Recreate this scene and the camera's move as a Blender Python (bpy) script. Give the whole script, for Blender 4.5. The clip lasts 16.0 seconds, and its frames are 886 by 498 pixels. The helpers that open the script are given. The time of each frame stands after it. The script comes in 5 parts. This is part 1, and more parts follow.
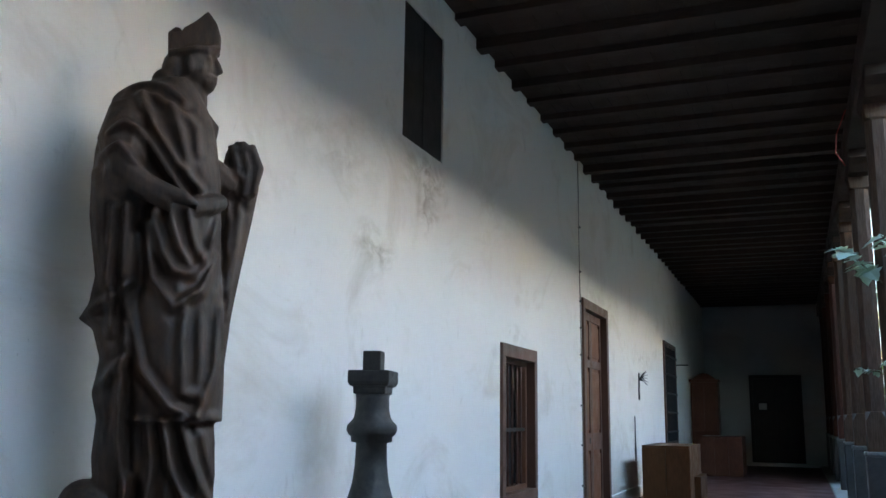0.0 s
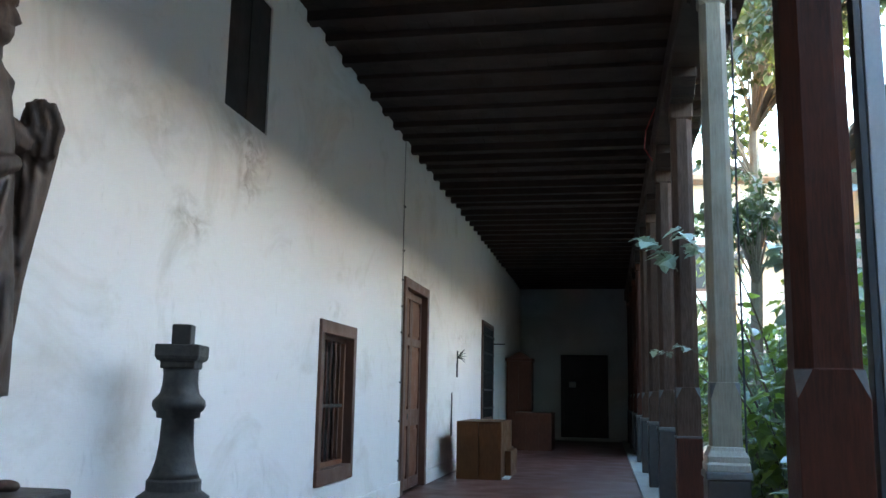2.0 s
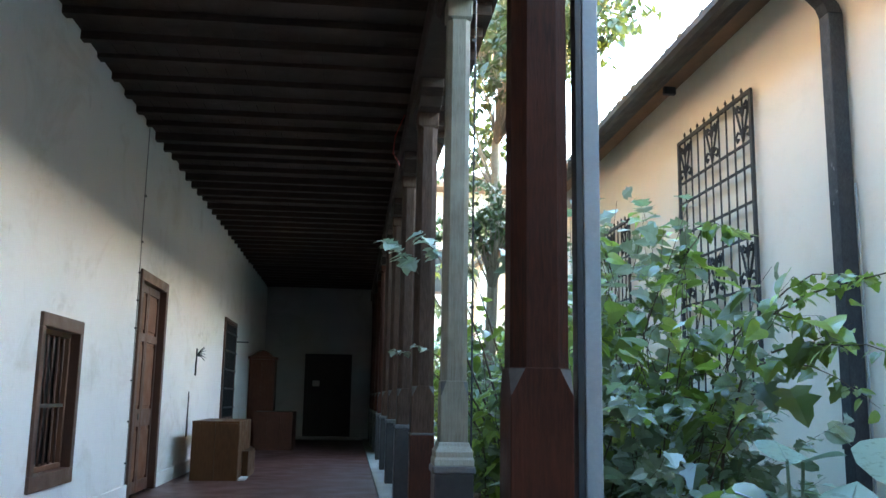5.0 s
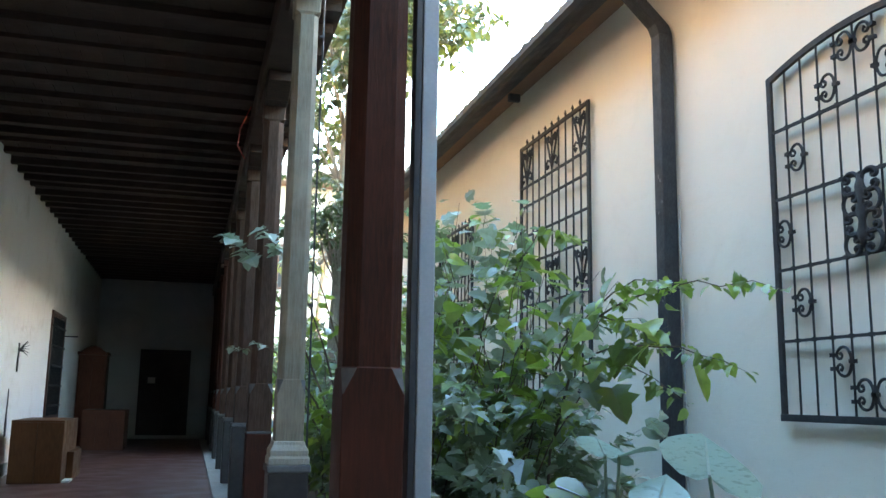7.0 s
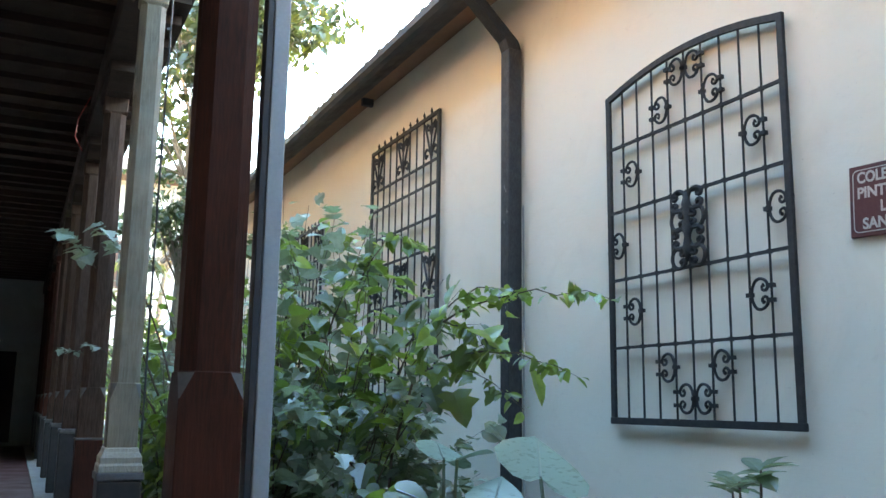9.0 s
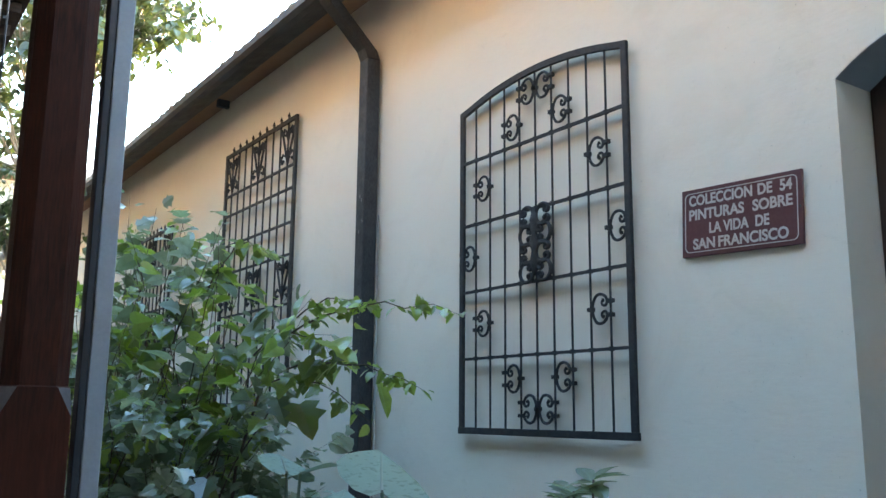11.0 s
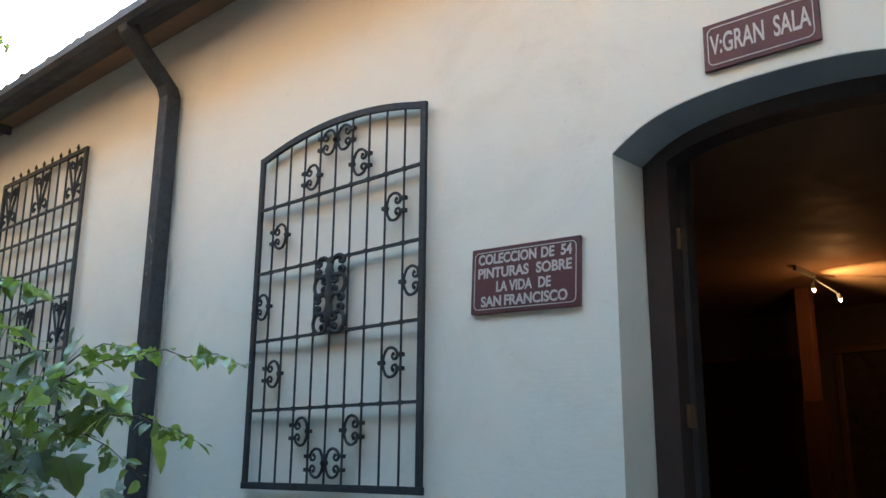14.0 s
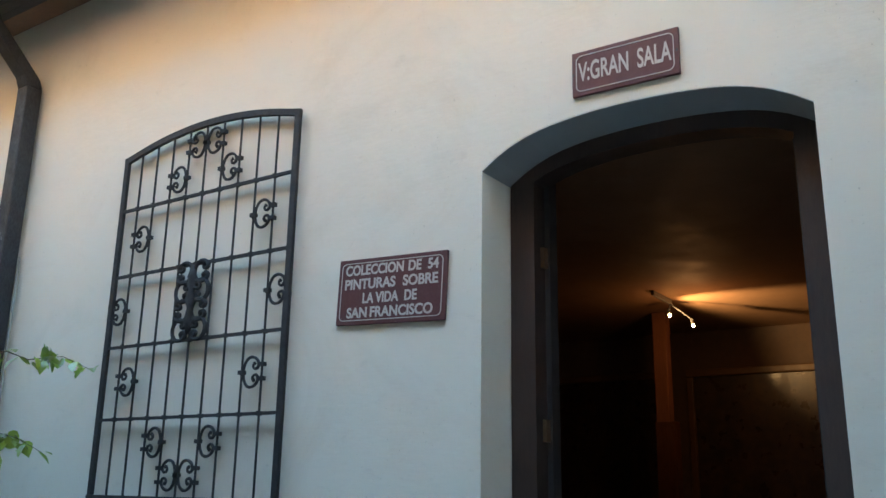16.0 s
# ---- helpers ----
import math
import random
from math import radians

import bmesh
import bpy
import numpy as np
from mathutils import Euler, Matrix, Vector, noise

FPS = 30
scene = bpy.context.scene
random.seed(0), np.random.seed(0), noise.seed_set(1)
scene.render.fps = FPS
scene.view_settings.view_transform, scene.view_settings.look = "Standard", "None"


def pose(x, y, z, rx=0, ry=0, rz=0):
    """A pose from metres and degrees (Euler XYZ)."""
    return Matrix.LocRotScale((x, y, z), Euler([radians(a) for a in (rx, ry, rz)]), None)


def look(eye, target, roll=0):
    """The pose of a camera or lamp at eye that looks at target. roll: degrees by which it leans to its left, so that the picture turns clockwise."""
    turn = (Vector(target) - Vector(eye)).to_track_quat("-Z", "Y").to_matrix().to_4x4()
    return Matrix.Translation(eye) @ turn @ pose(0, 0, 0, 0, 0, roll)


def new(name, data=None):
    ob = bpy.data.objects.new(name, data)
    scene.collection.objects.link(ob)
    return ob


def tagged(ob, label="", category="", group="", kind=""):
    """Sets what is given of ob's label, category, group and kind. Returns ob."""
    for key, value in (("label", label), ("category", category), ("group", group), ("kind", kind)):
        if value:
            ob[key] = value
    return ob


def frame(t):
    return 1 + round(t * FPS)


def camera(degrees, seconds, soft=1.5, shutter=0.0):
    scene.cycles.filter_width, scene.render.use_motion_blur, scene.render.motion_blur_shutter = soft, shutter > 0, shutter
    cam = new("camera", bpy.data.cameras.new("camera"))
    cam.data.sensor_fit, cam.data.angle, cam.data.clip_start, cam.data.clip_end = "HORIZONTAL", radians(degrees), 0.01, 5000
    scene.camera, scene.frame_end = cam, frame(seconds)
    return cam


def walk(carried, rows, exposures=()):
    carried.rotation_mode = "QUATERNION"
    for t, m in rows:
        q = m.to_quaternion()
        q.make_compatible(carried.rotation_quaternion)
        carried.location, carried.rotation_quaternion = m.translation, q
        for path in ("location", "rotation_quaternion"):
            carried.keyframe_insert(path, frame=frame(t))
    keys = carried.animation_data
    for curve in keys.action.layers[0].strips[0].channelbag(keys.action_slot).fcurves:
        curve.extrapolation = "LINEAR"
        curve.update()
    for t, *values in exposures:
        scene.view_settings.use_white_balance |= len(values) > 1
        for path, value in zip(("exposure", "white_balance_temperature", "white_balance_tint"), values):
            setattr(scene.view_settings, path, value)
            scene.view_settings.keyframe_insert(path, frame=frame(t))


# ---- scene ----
cam = camera(53.5, 16.0)
PATH = [
    (0, (2.594, 0.096, 1.305), (1.864, 1.92, 1.678), 0.8),
    (0.5, (2.626, 0.092, 1.293), (1.983, 1.955, 1.635), 1.0),
    (1, (2.637, 0.109, 1.307), (2.082, 2.003, 1.633), 1.0),
    (1.5, (2.644, 0.107, 1.309), (2.188, 2.027, 1.635), 1.0),
    (2, (2.658, 0.096, 1.305), (2.297, 2.036, 1.633), 1.1),
    (2.5, (2.663, 0.094, 1.309), (2.396, 2.049, 1.637), 1.1),
    (3, (2.661, 0.095, 1.303), (2.49, 2.06, 1.633), 1.0),
    (3.5, (2.687, 0.074, 1.295), (2.616, 2.045, 1.627), 1.0),
    (4, (2.696, 0.08, 1.294), (2.72, 2.051, 1.628), 1.0),
    (6.5, (2.752, 0.059, 1.312), (3.201, 1.979, 1.647), 0.9),
    (7, (2.758, 0.045, 1.309), (3.293, 1.943, 1.644), 0.9),
    (7.5, (2.762, 0.035, 1.306), (3.383, 1.906, 1.643), 0.9),
    (8, (2.765, 0.033, 1.31), (3.47, 1.873, 1.649), 0.9),
    (8.5, (2.772, 0.025, 1.312), (3.55, 1.835, 1.654), 0.9),
    (9, (2.769, 0.011, 1.313), (3.619, 1.788, 1.661), 0.8),
    (11.5, (2.813, -0.027, 1.345), (3.996, 1.54, 1.721), 0.5),
    (12, (2.819, -0.033, 1.339), (4.059, 1.487, 1.731), 0.5),
    (12.5, (2.845, -0.032, 1.34), (4.136, 1.439, 1.75), 0.6),
    (13, (2.846, -0.045, 1.348), (4.188, 1.373, 1.781), 0.5),
    (13.5, (2.842, -0.048, 1.349), (4.235, 1.311, 1.808), 0.5),
    (14, (2.853, -0.055, 1.357), (4.291, 1.25, 1.836), 0.5),
    (14.5, (2.856, -0.056, 1.346), (4.338, 1.189, 1.846), 0.6),
    (15, (2.861, -0.061, 1.348), (4.386, 1.13, 1.854), 0.7),
    (15.5, (2.885, -0.076, 1.338), (4.446, 1.063, 1.853), 0.9),
    (16, (2.887, -0.083, 1.328), (4.489, 0.994, 1.849), 0.9),
]
walk(cam, [(t, look(eye, target, roll)) for t, eye, target, roll in PATH], [(0.0, 5.7, 6800, 15), (4.0, 5.85, 6900, 13), (7.5, 5.8, 7500, 16), (9.0, 5.7, 7500, 17), (12.0, 5.42, 7600, 17), (16.0, 5.45, 7700, 16)])

# ---- world, sun, exposure ----
SUN_EL, SUN_AZ = radians(7.5), radians(66)   # a low sun behind the hall's roof
world = bpy.data.worlds.new("sky")
world.use_nodes = True
scene.world = world
wn = world.node_tree
sky = wn.nodes.new("ShaderNodeTexSky")
sky.sky_type, sky.sun_disc = "NISHITA", False
sky.sun_elevation, sky.sun_rotation, sky.air_density, sky.dust_density, sky.ozone_density = SUN_EL, SUN_AZ, 1.6, 2.2, 4.0
wn.links.new(sky.outputs[0], wn.nodes["Background"].inputs[0])
wn.nodes["Background"].inputs[1].default_value = 0.15
sun = new("sun", bpy.data.lights.new("sun", "SUN"))
sun.data.energy, sun.data.angle, sun.data.color = 0.3, radians(2.0), (1.0, 0.9, 0.76)
sun_dir = Vector((math.sin(SUN_AZ) * math.cos(SUN_EL), math.cos(SUN_AZ) * math.cos(SUN_EL), math.sin(SUN_EL)))
sun.matrix_world = look(sun_dir * 40, (0, 0, 0))


# ---- materials ----
def ramp(nt, fac, stops):
    r = nt.nodes.new("ShaderNodeValToRGB")
    el = r.color_ramp.elements
    while len(el) < len(stops):
        el.new(0.5)
    for e, (p, c) in zip(el, stops):
        e.position, e.color = p, (*c, 1)
    nt.links.new(fac, r.inputs[0])
    return r.outputs[0]


def noise_tex(nt, scale, detail=4.0, rough=0.55, stretch=(1, 1, 1), dist=0.0):
    tc = nt.nodes.new("ShaderNodeTexCoord")
    mp = nt.nodes.new("ShaderNodeMapping")
    mp.inputs["Scale"].default_value = stretch
    n = nt.nodes.new("ShaderNodeTexNoise")
    n.inputs["Scale"].default_value, n.inputs["Detail"].default_value = scale, detail
    n.inputs["Roughness"].default_value, n.inputs["Distortion"].default_value = rough, dist
    nt.links.new(tc.outputs["Object"], mp.inputs[0])
    nt.links.new(mp.outputs[0], n.inputs["Vector"])
    return n.outputs["Fac"]


def mixc(nt, fac, a, b, mode="MIX"):
    m = nt.nodes.new("ShaderNodeMix")
    m.data_type, m.blend_type = "RGBA", mode
    for sock, val in ((m.inputs[0], fac), (m.inputs[6], a), (m.inputs[7], b)):
        if isinstance(val, (int, float)):
            sock.default_value = val
        elif isinstance(val, tuple):
            sock.default_value = (*val, 1)
        else:
            nt.links.new(val, sock)
    return m.outputs[2]


def base_mat(name, rough=0.7, metal=0.0):
    m = bpy.data.materials.new(name)
    m.use_nodes = True
    b = m.node_tree.nodes["Principled BSDF"]
    b.inputs["Roughness"].default_value, b.inputs["Metallic"].default_value = rough, metal
    return m, m.node_tree, b


def bump(nt, b, height, strength, dist=0.01):
    n = nt.nodes.new("ShaderNodeBump")
    n.inputs["Strength"].default_value, n.inputs["Distance"].default_value = strength, dist
    nt.links.new(height, n.inputs["Height"])
    nt.links.new(n.outputs[0], b.inputs["Normal"])


def varied(name, c1, c2, c3, rough=0.7, big=1.2, fine=30.0, stretch=(1, 1, 1), bumps=0.3, depth=0.004, metal=0.0, mixing=0.5):
    """Two scales of variation: patches between c1 and c2, grain towards c3."""
    m, nt, b = base_mat(name, rough, metal)
    patch = ramp(nt, noise_tex(nt, big, 5, 0.6), [(0.32, c1), (0.68, c2)])
    grain = noise_tex(nt, fine, 6, 0.65, stretch)
    gfac = ramp(nt, grain, [(0.38, (0, 0, 0)), (0.72, (mixing,) * 3)])
    nt.links.new(mixc(nt, gfac, patch, c3), b.inputs["Base Color"])
    rg = ramp(nt, noise_tex(nt, big * 3, 4), [(0.3, (max(rough - 0.12, 0.05),) * 3), (0.7, (min(rough + 0.1, 1),) * 3)])
    nt.links.new(rg, b.inputs["Roughness"])
    bump(nt, b, grain, bumps, depth)
    return m


def plaster(name, c1, c2, stain, amount, streaks, seed, scars=()):
    """Limewashed plaster: broad patches, smudged stains, hairline scratches, uneven trowel relief."""
    m, nt, b = base_mat(name, 0.85)
    patch = ramp(nt, noise_tex(nt, 0.45 + seed, 4, 0.6), [(0.3, c1), (0.7, c2)])
    smudge = ramp(nt, noise_tex(nt, 0.8, 7, 0.68, (1, 1, 1.3), 1.2), [(0.52, (0, 0, 0)), (0.74, (amount,) * 3)])
    col = mixc(nt, smudge, patch, stain)
    fine = ramp(nt, noise_tex(nt, 5.0, 8, 0.75, (1, 1, streaks), 0.6), [(0.6, (0, 0, 0)), (0.78, (amount * 0.8,) * 3)])
    col = mixc(nt, fine, col, tuple(v * 0.55 for v in stain))
    speck = ramp(nt, noise_tex(nt, 55, 3, 0.5), [(0.70, (0, 0, 0)), (0.76, (0.35,) * 3)])
    col = mixc(nt, speck, col, tuple(v * 0.5 for v in stain))
    for cy, cz, ry, rz, power in scars:   # water-marked and scuffed places: centre and reach along the wall
        tc = nt.nodes.new("ShaderNodeTexCoord")
        mp = nt.nodes.new("ShaderNodeMapping")
        mp.inputs["Scale"].default_value = (0.0, 1 / ry, 1 / rz)
        mp.inputs["Location"].default_value = (0.0, -cy / ry, -cz / rz)
        ln = nt.nodes.new("ShaderNodeVectorMath")
        ln.operation = "LENGTH"
        nt.links.new(tc.outputs["Object"], mp.inputs[0])
        nt.links.new(mp.outputs[0], ln.inputs[0])
        near = ramp(nt, ln.outputs["Value"], [(0.2, (1, 1, 1)), (1.0, (0, 0, 0))])
        rag = ramp(nt, noise_tex(nt, 4.0, 7, 0.62, (1, 1, 1.5), 1.2), [(0.42, (0, 0, 0)), (0.66, (power,) * 3)])
        col = mixc(nt, mixc(nt, 1.0, near, rag, "MULTIPLY"), col, tuple(v * 0.72 for v in stain))
    nt.links.new(col, b.inputs["Base Color"])
    add = nt.nodes.new("ShaderNodeMath")
    add.operation = "ADD"
    nt.links.new(noise_tex(nt, 2.2, 5, 0.6), add.inputs[0])
    sc = nt.nodes.new("ShaderNodeMath")
    sc.operation = "MULTIPLY"
    sc.inputs[1].default_value = 0.12
    nt.links.new(noise_tex(nt, 26, 5, 0.6, (1, 0.35, 2.2)), sc.inputs[0])
    nt.links.new(sc.outputs[0], add.inputs[1])
    bump(nt, b, add.outputs[0], 0.4, 0.02)
    return m


def foliage(name, dark, mid, light, gloss=0.35, trans=0.35):
    m, nt, b = base_mat(name, gloss)
    geo = nt.nodes.new("ShaderNodeNewGeometry")
    col = ramp(nt, geo.outputs["Random Per Island"], [(0.0, dark), (0.68, mid), (1.0, light)])
    col = mixc(nt, ramp(nt, noise_tex(nt, 14, 3), [(0.45, (0, 0, 0)), (0.75, (0.5,) * 3)]), col, dark)
    nt.links.new(col, b.inputs["Base Color"])
    b.inputs["Specular IOR Level"].default_value = 0.9
    tr = nt.nodes.new("ShaderNodeBsdfTranslucent")
    hue = mixc(nt, 0.6, col, (light[0] * 1.6, light[1] * 1.7, light[2] * 0.8))
    nt.links.new(hue, tr.inputs[0])
    mx = nt.nodes.new("ShaderNodeMixShader")
    mx.inputs[0].default_value = trans
    nt.links.new(b.outputs[0], mx.inputs[1])
    nt.links.new(tr.outputs[0], mx.inputs[2])
    nt.links.new(mx.outputs[0], nt.nodes["Material Output"].inputs[0])
    return m


WOODX = (1, 9, 9)
M_LEFT = plaster("limewash_cool", (0.83, 0.81, 0.77), (0.78, 0.76, 0.72), (0.50, 0.44, 0.35), 0.5, 0.5, 0.0,
                 [(6.2, 3.12, 0.55, 0.26, 0.95), (5.35, 2.42, 0.40, 0.22, 0.85), (6.25, 2.86, 0.28, 0.24, 0.9), (4.7, 2.95, 0.9, 0.3, 0.35), (8.6, 2.12, 0.5, 0.12, 0.45), (12.5, 2.98, 0.8, 0.14, 0.45), (16.6, 2.35, 1.4, 0.3, 0.35), (15.4, 0.9, 0.45, 0.5, 0.5), (3.9, 0.75, 0.3, 0.1, 0.6)])
M_RIGHT = plaster("limewash_cream", (0.75, 0.68, 0.56), (0.70, 0.63, 0.52), (0.52, 0.44, 0.33), 0.28, 2.0, 0.1)
# white limewash with the dim end's shade put into its grey
M_END = plaster("limewash_shaded", (0.60, 0.59, 0.57), (0.53, 0.52, 0.50), (0.36, 0.33, 0.30), 0.4, 0.5, 0.2)
M_FAR = plaster("far_plaster", (0.80, 0.76, 0.66), (0.72, 0.68, 0.58), (0.5, 0.44, 0.36), 0.3, 1.0, 0.0)
# dull brown that limits the bounce off the added upper wall
M_OCHRE = plaster("bounce_masonry", (0.20, 0.17, 0.13), (0.165, 0.14, 0.11), (0.13, 0.105, 0.08), 0.3, 1.0, 0.1)
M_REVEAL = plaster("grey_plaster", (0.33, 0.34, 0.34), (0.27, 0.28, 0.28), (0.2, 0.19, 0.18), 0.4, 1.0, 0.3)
M_FLOOR = varied("red_floor", (0.12, 0.042, 0.032), (0.085, 0.034, 0.028), (0.15, 0.065, 0.052), 0.45, 0.7, 9, bumps=0.06, mixing=0.25)
M_KERB = varied("kerb_stone", (0.30, 0.29, 0.265), (0.23, 0.22, 0.205), (0.40, 0.385, 0.35), 0.8, 2.0, 25, bumps=0.5)
M_SOIL = varied("garden_soil", (0.07, 0.05, 0.035), (0.045, 0.036, 0.025), (0.11, 0.09, 0.06), 0.95, 1.5, 18, bumps=0.9, depth=0.03)
M_CEIL = varied("smoked_wood", (0.048, 0.031, 0.025), (0.029, 0.020, 0.017), (0.12, 0.068, 0.048), 0.65, 0.8, 10, (1, 14, 14), 0.5, 0.006)
M_POST = varied("dark_red_timber", (0.078, 0.026, 0.0165), (0.022, 0.0115, 0.009), (0.13, 0.038, 0.021), 0.6, 1.3, 9, (10, 10, 0.9), 0.5, 0.006)
M_PALE = varied("bleached_timber", (0.32, 0.27, 0.195), (0.15, 0.118, 0.082), (0.36, 0.32, 0.245), 0.75, 2.4, 9, (10, 10, 0.8), 0.5, 0.006)
M_ROSE = varied("faded_red_timber", (0.085, 0.044, 0.029), (0.042, 0.021, 0.015), (0.16, 0.10, 0.072), 0.75, 1.6, 9, (10, 10, 0.8), 0.5, 0.006)
M_PLINTH = varied("dark_plinth", (0.036, 0.031, 0.031), (0.026, 0.023, 0.024), (0.07, 0.06, 0.056), 0.45, 2.0, 18, bumps=0.35)
M_CAPST = varied("plinth_cap", (0.13, 0.125, 0.12), (0.09, 0.088, 0.085), (0.21, 0.20, 0.19), 0.6, 2.0, 22, bumps=0.35)
M_DUST = varied("dusty_timber", (0.12, 0.11, 0.105), (0.085, 0.075, 0.07), (0.17, 0.16, 0.155), 0.8, 3.0, 22, bumps=0.35)
M_STONE = varied("worn_stone", (0.43, 0.39, 0.31), (0.34, 0.30, 0.24), (0.5, 0.47, 0.40), 0.8, 2.5, 22, (3, 3, 1), 0.6, 0.008)
M_STEEL = varied("painted_steel", (0.37, 0.41, 0.43), (0.32, 0.355, 0.38), (0.43, 0.465, 0.485), 0.5, 3.0, 60, bumps=0.12, depth=0.002)
M_STEELD = varied("dark_steel", (0.035, 0.038, 0.042), (0.03, 0.03, 0.034), (0.05, 0.05, 0.052), 0.5, 3.0, 50, bumps=0.1)
M_IRON = varied("wrought_iron", (0.008, 0.0085, 0.01), (0.012, 0.012, 0.013), (0.032, 0.03, 0.028), 0.72, 9, 90, bumps=0.5, depth=0.003)
M_PIPE = varied("black_pipe", (0.009, 0.0095, 0.011), (0.014, 0.0145, 0.016), (0.06, 0.062, 0.064), 0.68, 4, 40, (3, 3, 1), 0.25, 0.003)
M_DOOR = varied("door_wood", (0.20, 0.088, 0.052), (0.15, 0.066, 0.041), (0.27, 0.125, 0.072), 0.5, 1.4, 10, (9, 9, 0.9), 0.35, 0.004)
M_FRAME = varied("frame_wood", (0.115, 0.047, 0.030), (0.08, 0.035, 0.024), (0.165, 0.073, 0.044), 0.5, 1.4, 10, (9, 9, 0.9), 0.35, 0.004)
M_DARKW = varied("black_wood", (0.026, 0.02, 0.018), (0.018, 0.015, 0.014), (0.05, 0.04, 0.034), 0.6, 1.4, 10, (6, 6, 0.9), 0.4, 0.004)
M_ARCHW = varied("arch_frame_wood", (0.042, 0.021, 0.015), (0.026, 0.0145, 0.011), (0.065, 0.035, 0.025), 0.6, 1.4, 12, (6, 6, 0.9), 0.4, 0.004)
M_CHEST = varied("chest_wood", (0.115, 0.046, 0.018), (0.072, 0.029, 0.013), (0.16, 0.07, 0.03), 0.45, 1.8, 8, (5, 5, 0.8), 0.3, 0.004)
M_CABIN = varied("cabinet_wood", (0.12, 0.040, 0.022), (0.078, 0.027, 0.017), (0.17, 0.062, 0.034), 0.45, 1.8, 8, (5, 5, 0.8), 0.3, 0.004)
for dull in (M_POST, M_ROSE, M_CEIL, M_CHEST, M_CABIN, M_DOOR):   # dry old timber hardly shines
    dull.node_tree.nodes["Principled BSDF"].inputs["Specular IOR Level"].default_value = 0.12
M_BRONZE = varied("carved_wood", (0.052, 0.026, 0.014), (0.018, 0.0105, 0.007), (0.105, 0.052, 0.026), 0.64, 3.0, 14, (3, 3, 1), 0.5, 0.006)
M_BAL = varied("dark_stone", (0.032, 0.029, 0.027), (0.024, 0.022, 0.021), (0.07, 0.062, 0.05), 0.6, 4, 28, bumps=0.6, depth=0.006)
M_SIGN = varied("maroon_enamel", (0.105, 0.024, 0.025), (0.085, 0.020, 0.021), (0.13, 0.045, 0.043), 0.5, 4, 60, bumps=0.06, depth=0.002)
M_CREAM = varied("cream_paint", (0.55, 0.50, 0.44), (0.48, 0.43, 0.38), (0.40, 0.34, 0.29), 0.6, 12, 60, bumps=0.1)
M_TILE = varied("clay_tile", (0.34, 0.19, 0.12), (0.27, 0.155, 0.10), (0.19, 0.14, 0.10), 0.85, 2.0, 22, bumps=0.6)
M_SOFFIT = varied("soffit_board", (0.035, 0.036, 0.04), (0.027, 0.028, 0.032), (0.06, 0.06, 0.064), 0.6, 1.4, 10, (9, 0.8, 9), 0.35, 0.004)
M_BARK = varied("pale_bark", (0.32, 0.27, 0.21), (0.22, 0.18, 0.14), (0.42, 0.38, 0.31), 0.9, 3, 16, (3, 3, 1), 0.7, 0.012)
M_TWIG = varied("twig_bark", (0.10, 0.065, 0.04), (0.07, 0.05, 0.032), (0.16, 0.12, 0.07), 0.85, 5, 30, bumps=0.5)
M_LEAF = foliage("shrub_leaf", (0.024, 0.042, 0.020), (0.11, 0.17, 0.06), (0.34, 0.46, 0.07), 0.28)
# M_LEAFD is pale and greyish: the sky's reflection is put into its colour
M_LEAFD = foliage("sky_greyed_leaf", (0.045, 0.072, 0.05), (0.20, 0.26, 0.205), (0.36, 0.43, 0.36), 0.26, 0.3)
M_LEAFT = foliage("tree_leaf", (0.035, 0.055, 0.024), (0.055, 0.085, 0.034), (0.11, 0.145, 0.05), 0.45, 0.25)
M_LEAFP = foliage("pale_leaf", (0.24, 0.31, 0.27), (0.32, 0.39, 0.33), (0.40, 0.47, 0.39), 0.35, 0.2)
M_GLASSD = varied("dark_pane", (0.008, 0.009, 0.01), (0.012, 0.012, 0.013), (0.02, 0.02, 0.02), 0.5, 3, 20, bumps=0.05)
M_ROOMCEIL = varied("room_ceiling", (0.30, 0.17, 0.10), (0.24, 0.135, 0.08), (0.36, 0.21, 0.13), 0.7, 1.0, 12, bumps=0.15)
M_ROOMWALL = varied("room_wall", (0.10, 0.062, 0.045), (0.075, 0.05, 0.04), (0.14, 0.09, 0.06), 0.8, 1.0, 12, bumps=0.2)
M_PAINTING = varied("old_painting", (0.035, 0.022, 0.014), (0.018, 0.013, 0.011), (0.11, 0.06, 0.03), 0.35, 2.6, 7, bumps=0.15)
M_GILT = varied("dull_gilt", (0.12, 0.06, 0.025), (0.08, 0.042, 0.018), (0.17, 0.09, 0.038), 0.5, 5, 30, bumps=0.4)
M_PAPER = varied("paper", (0.6, 0.6, 0.58), (0.55, 0.55, 0.53), (0.45, 0.45, 0.44), 0.8, 6, 40, bumps=0.05)


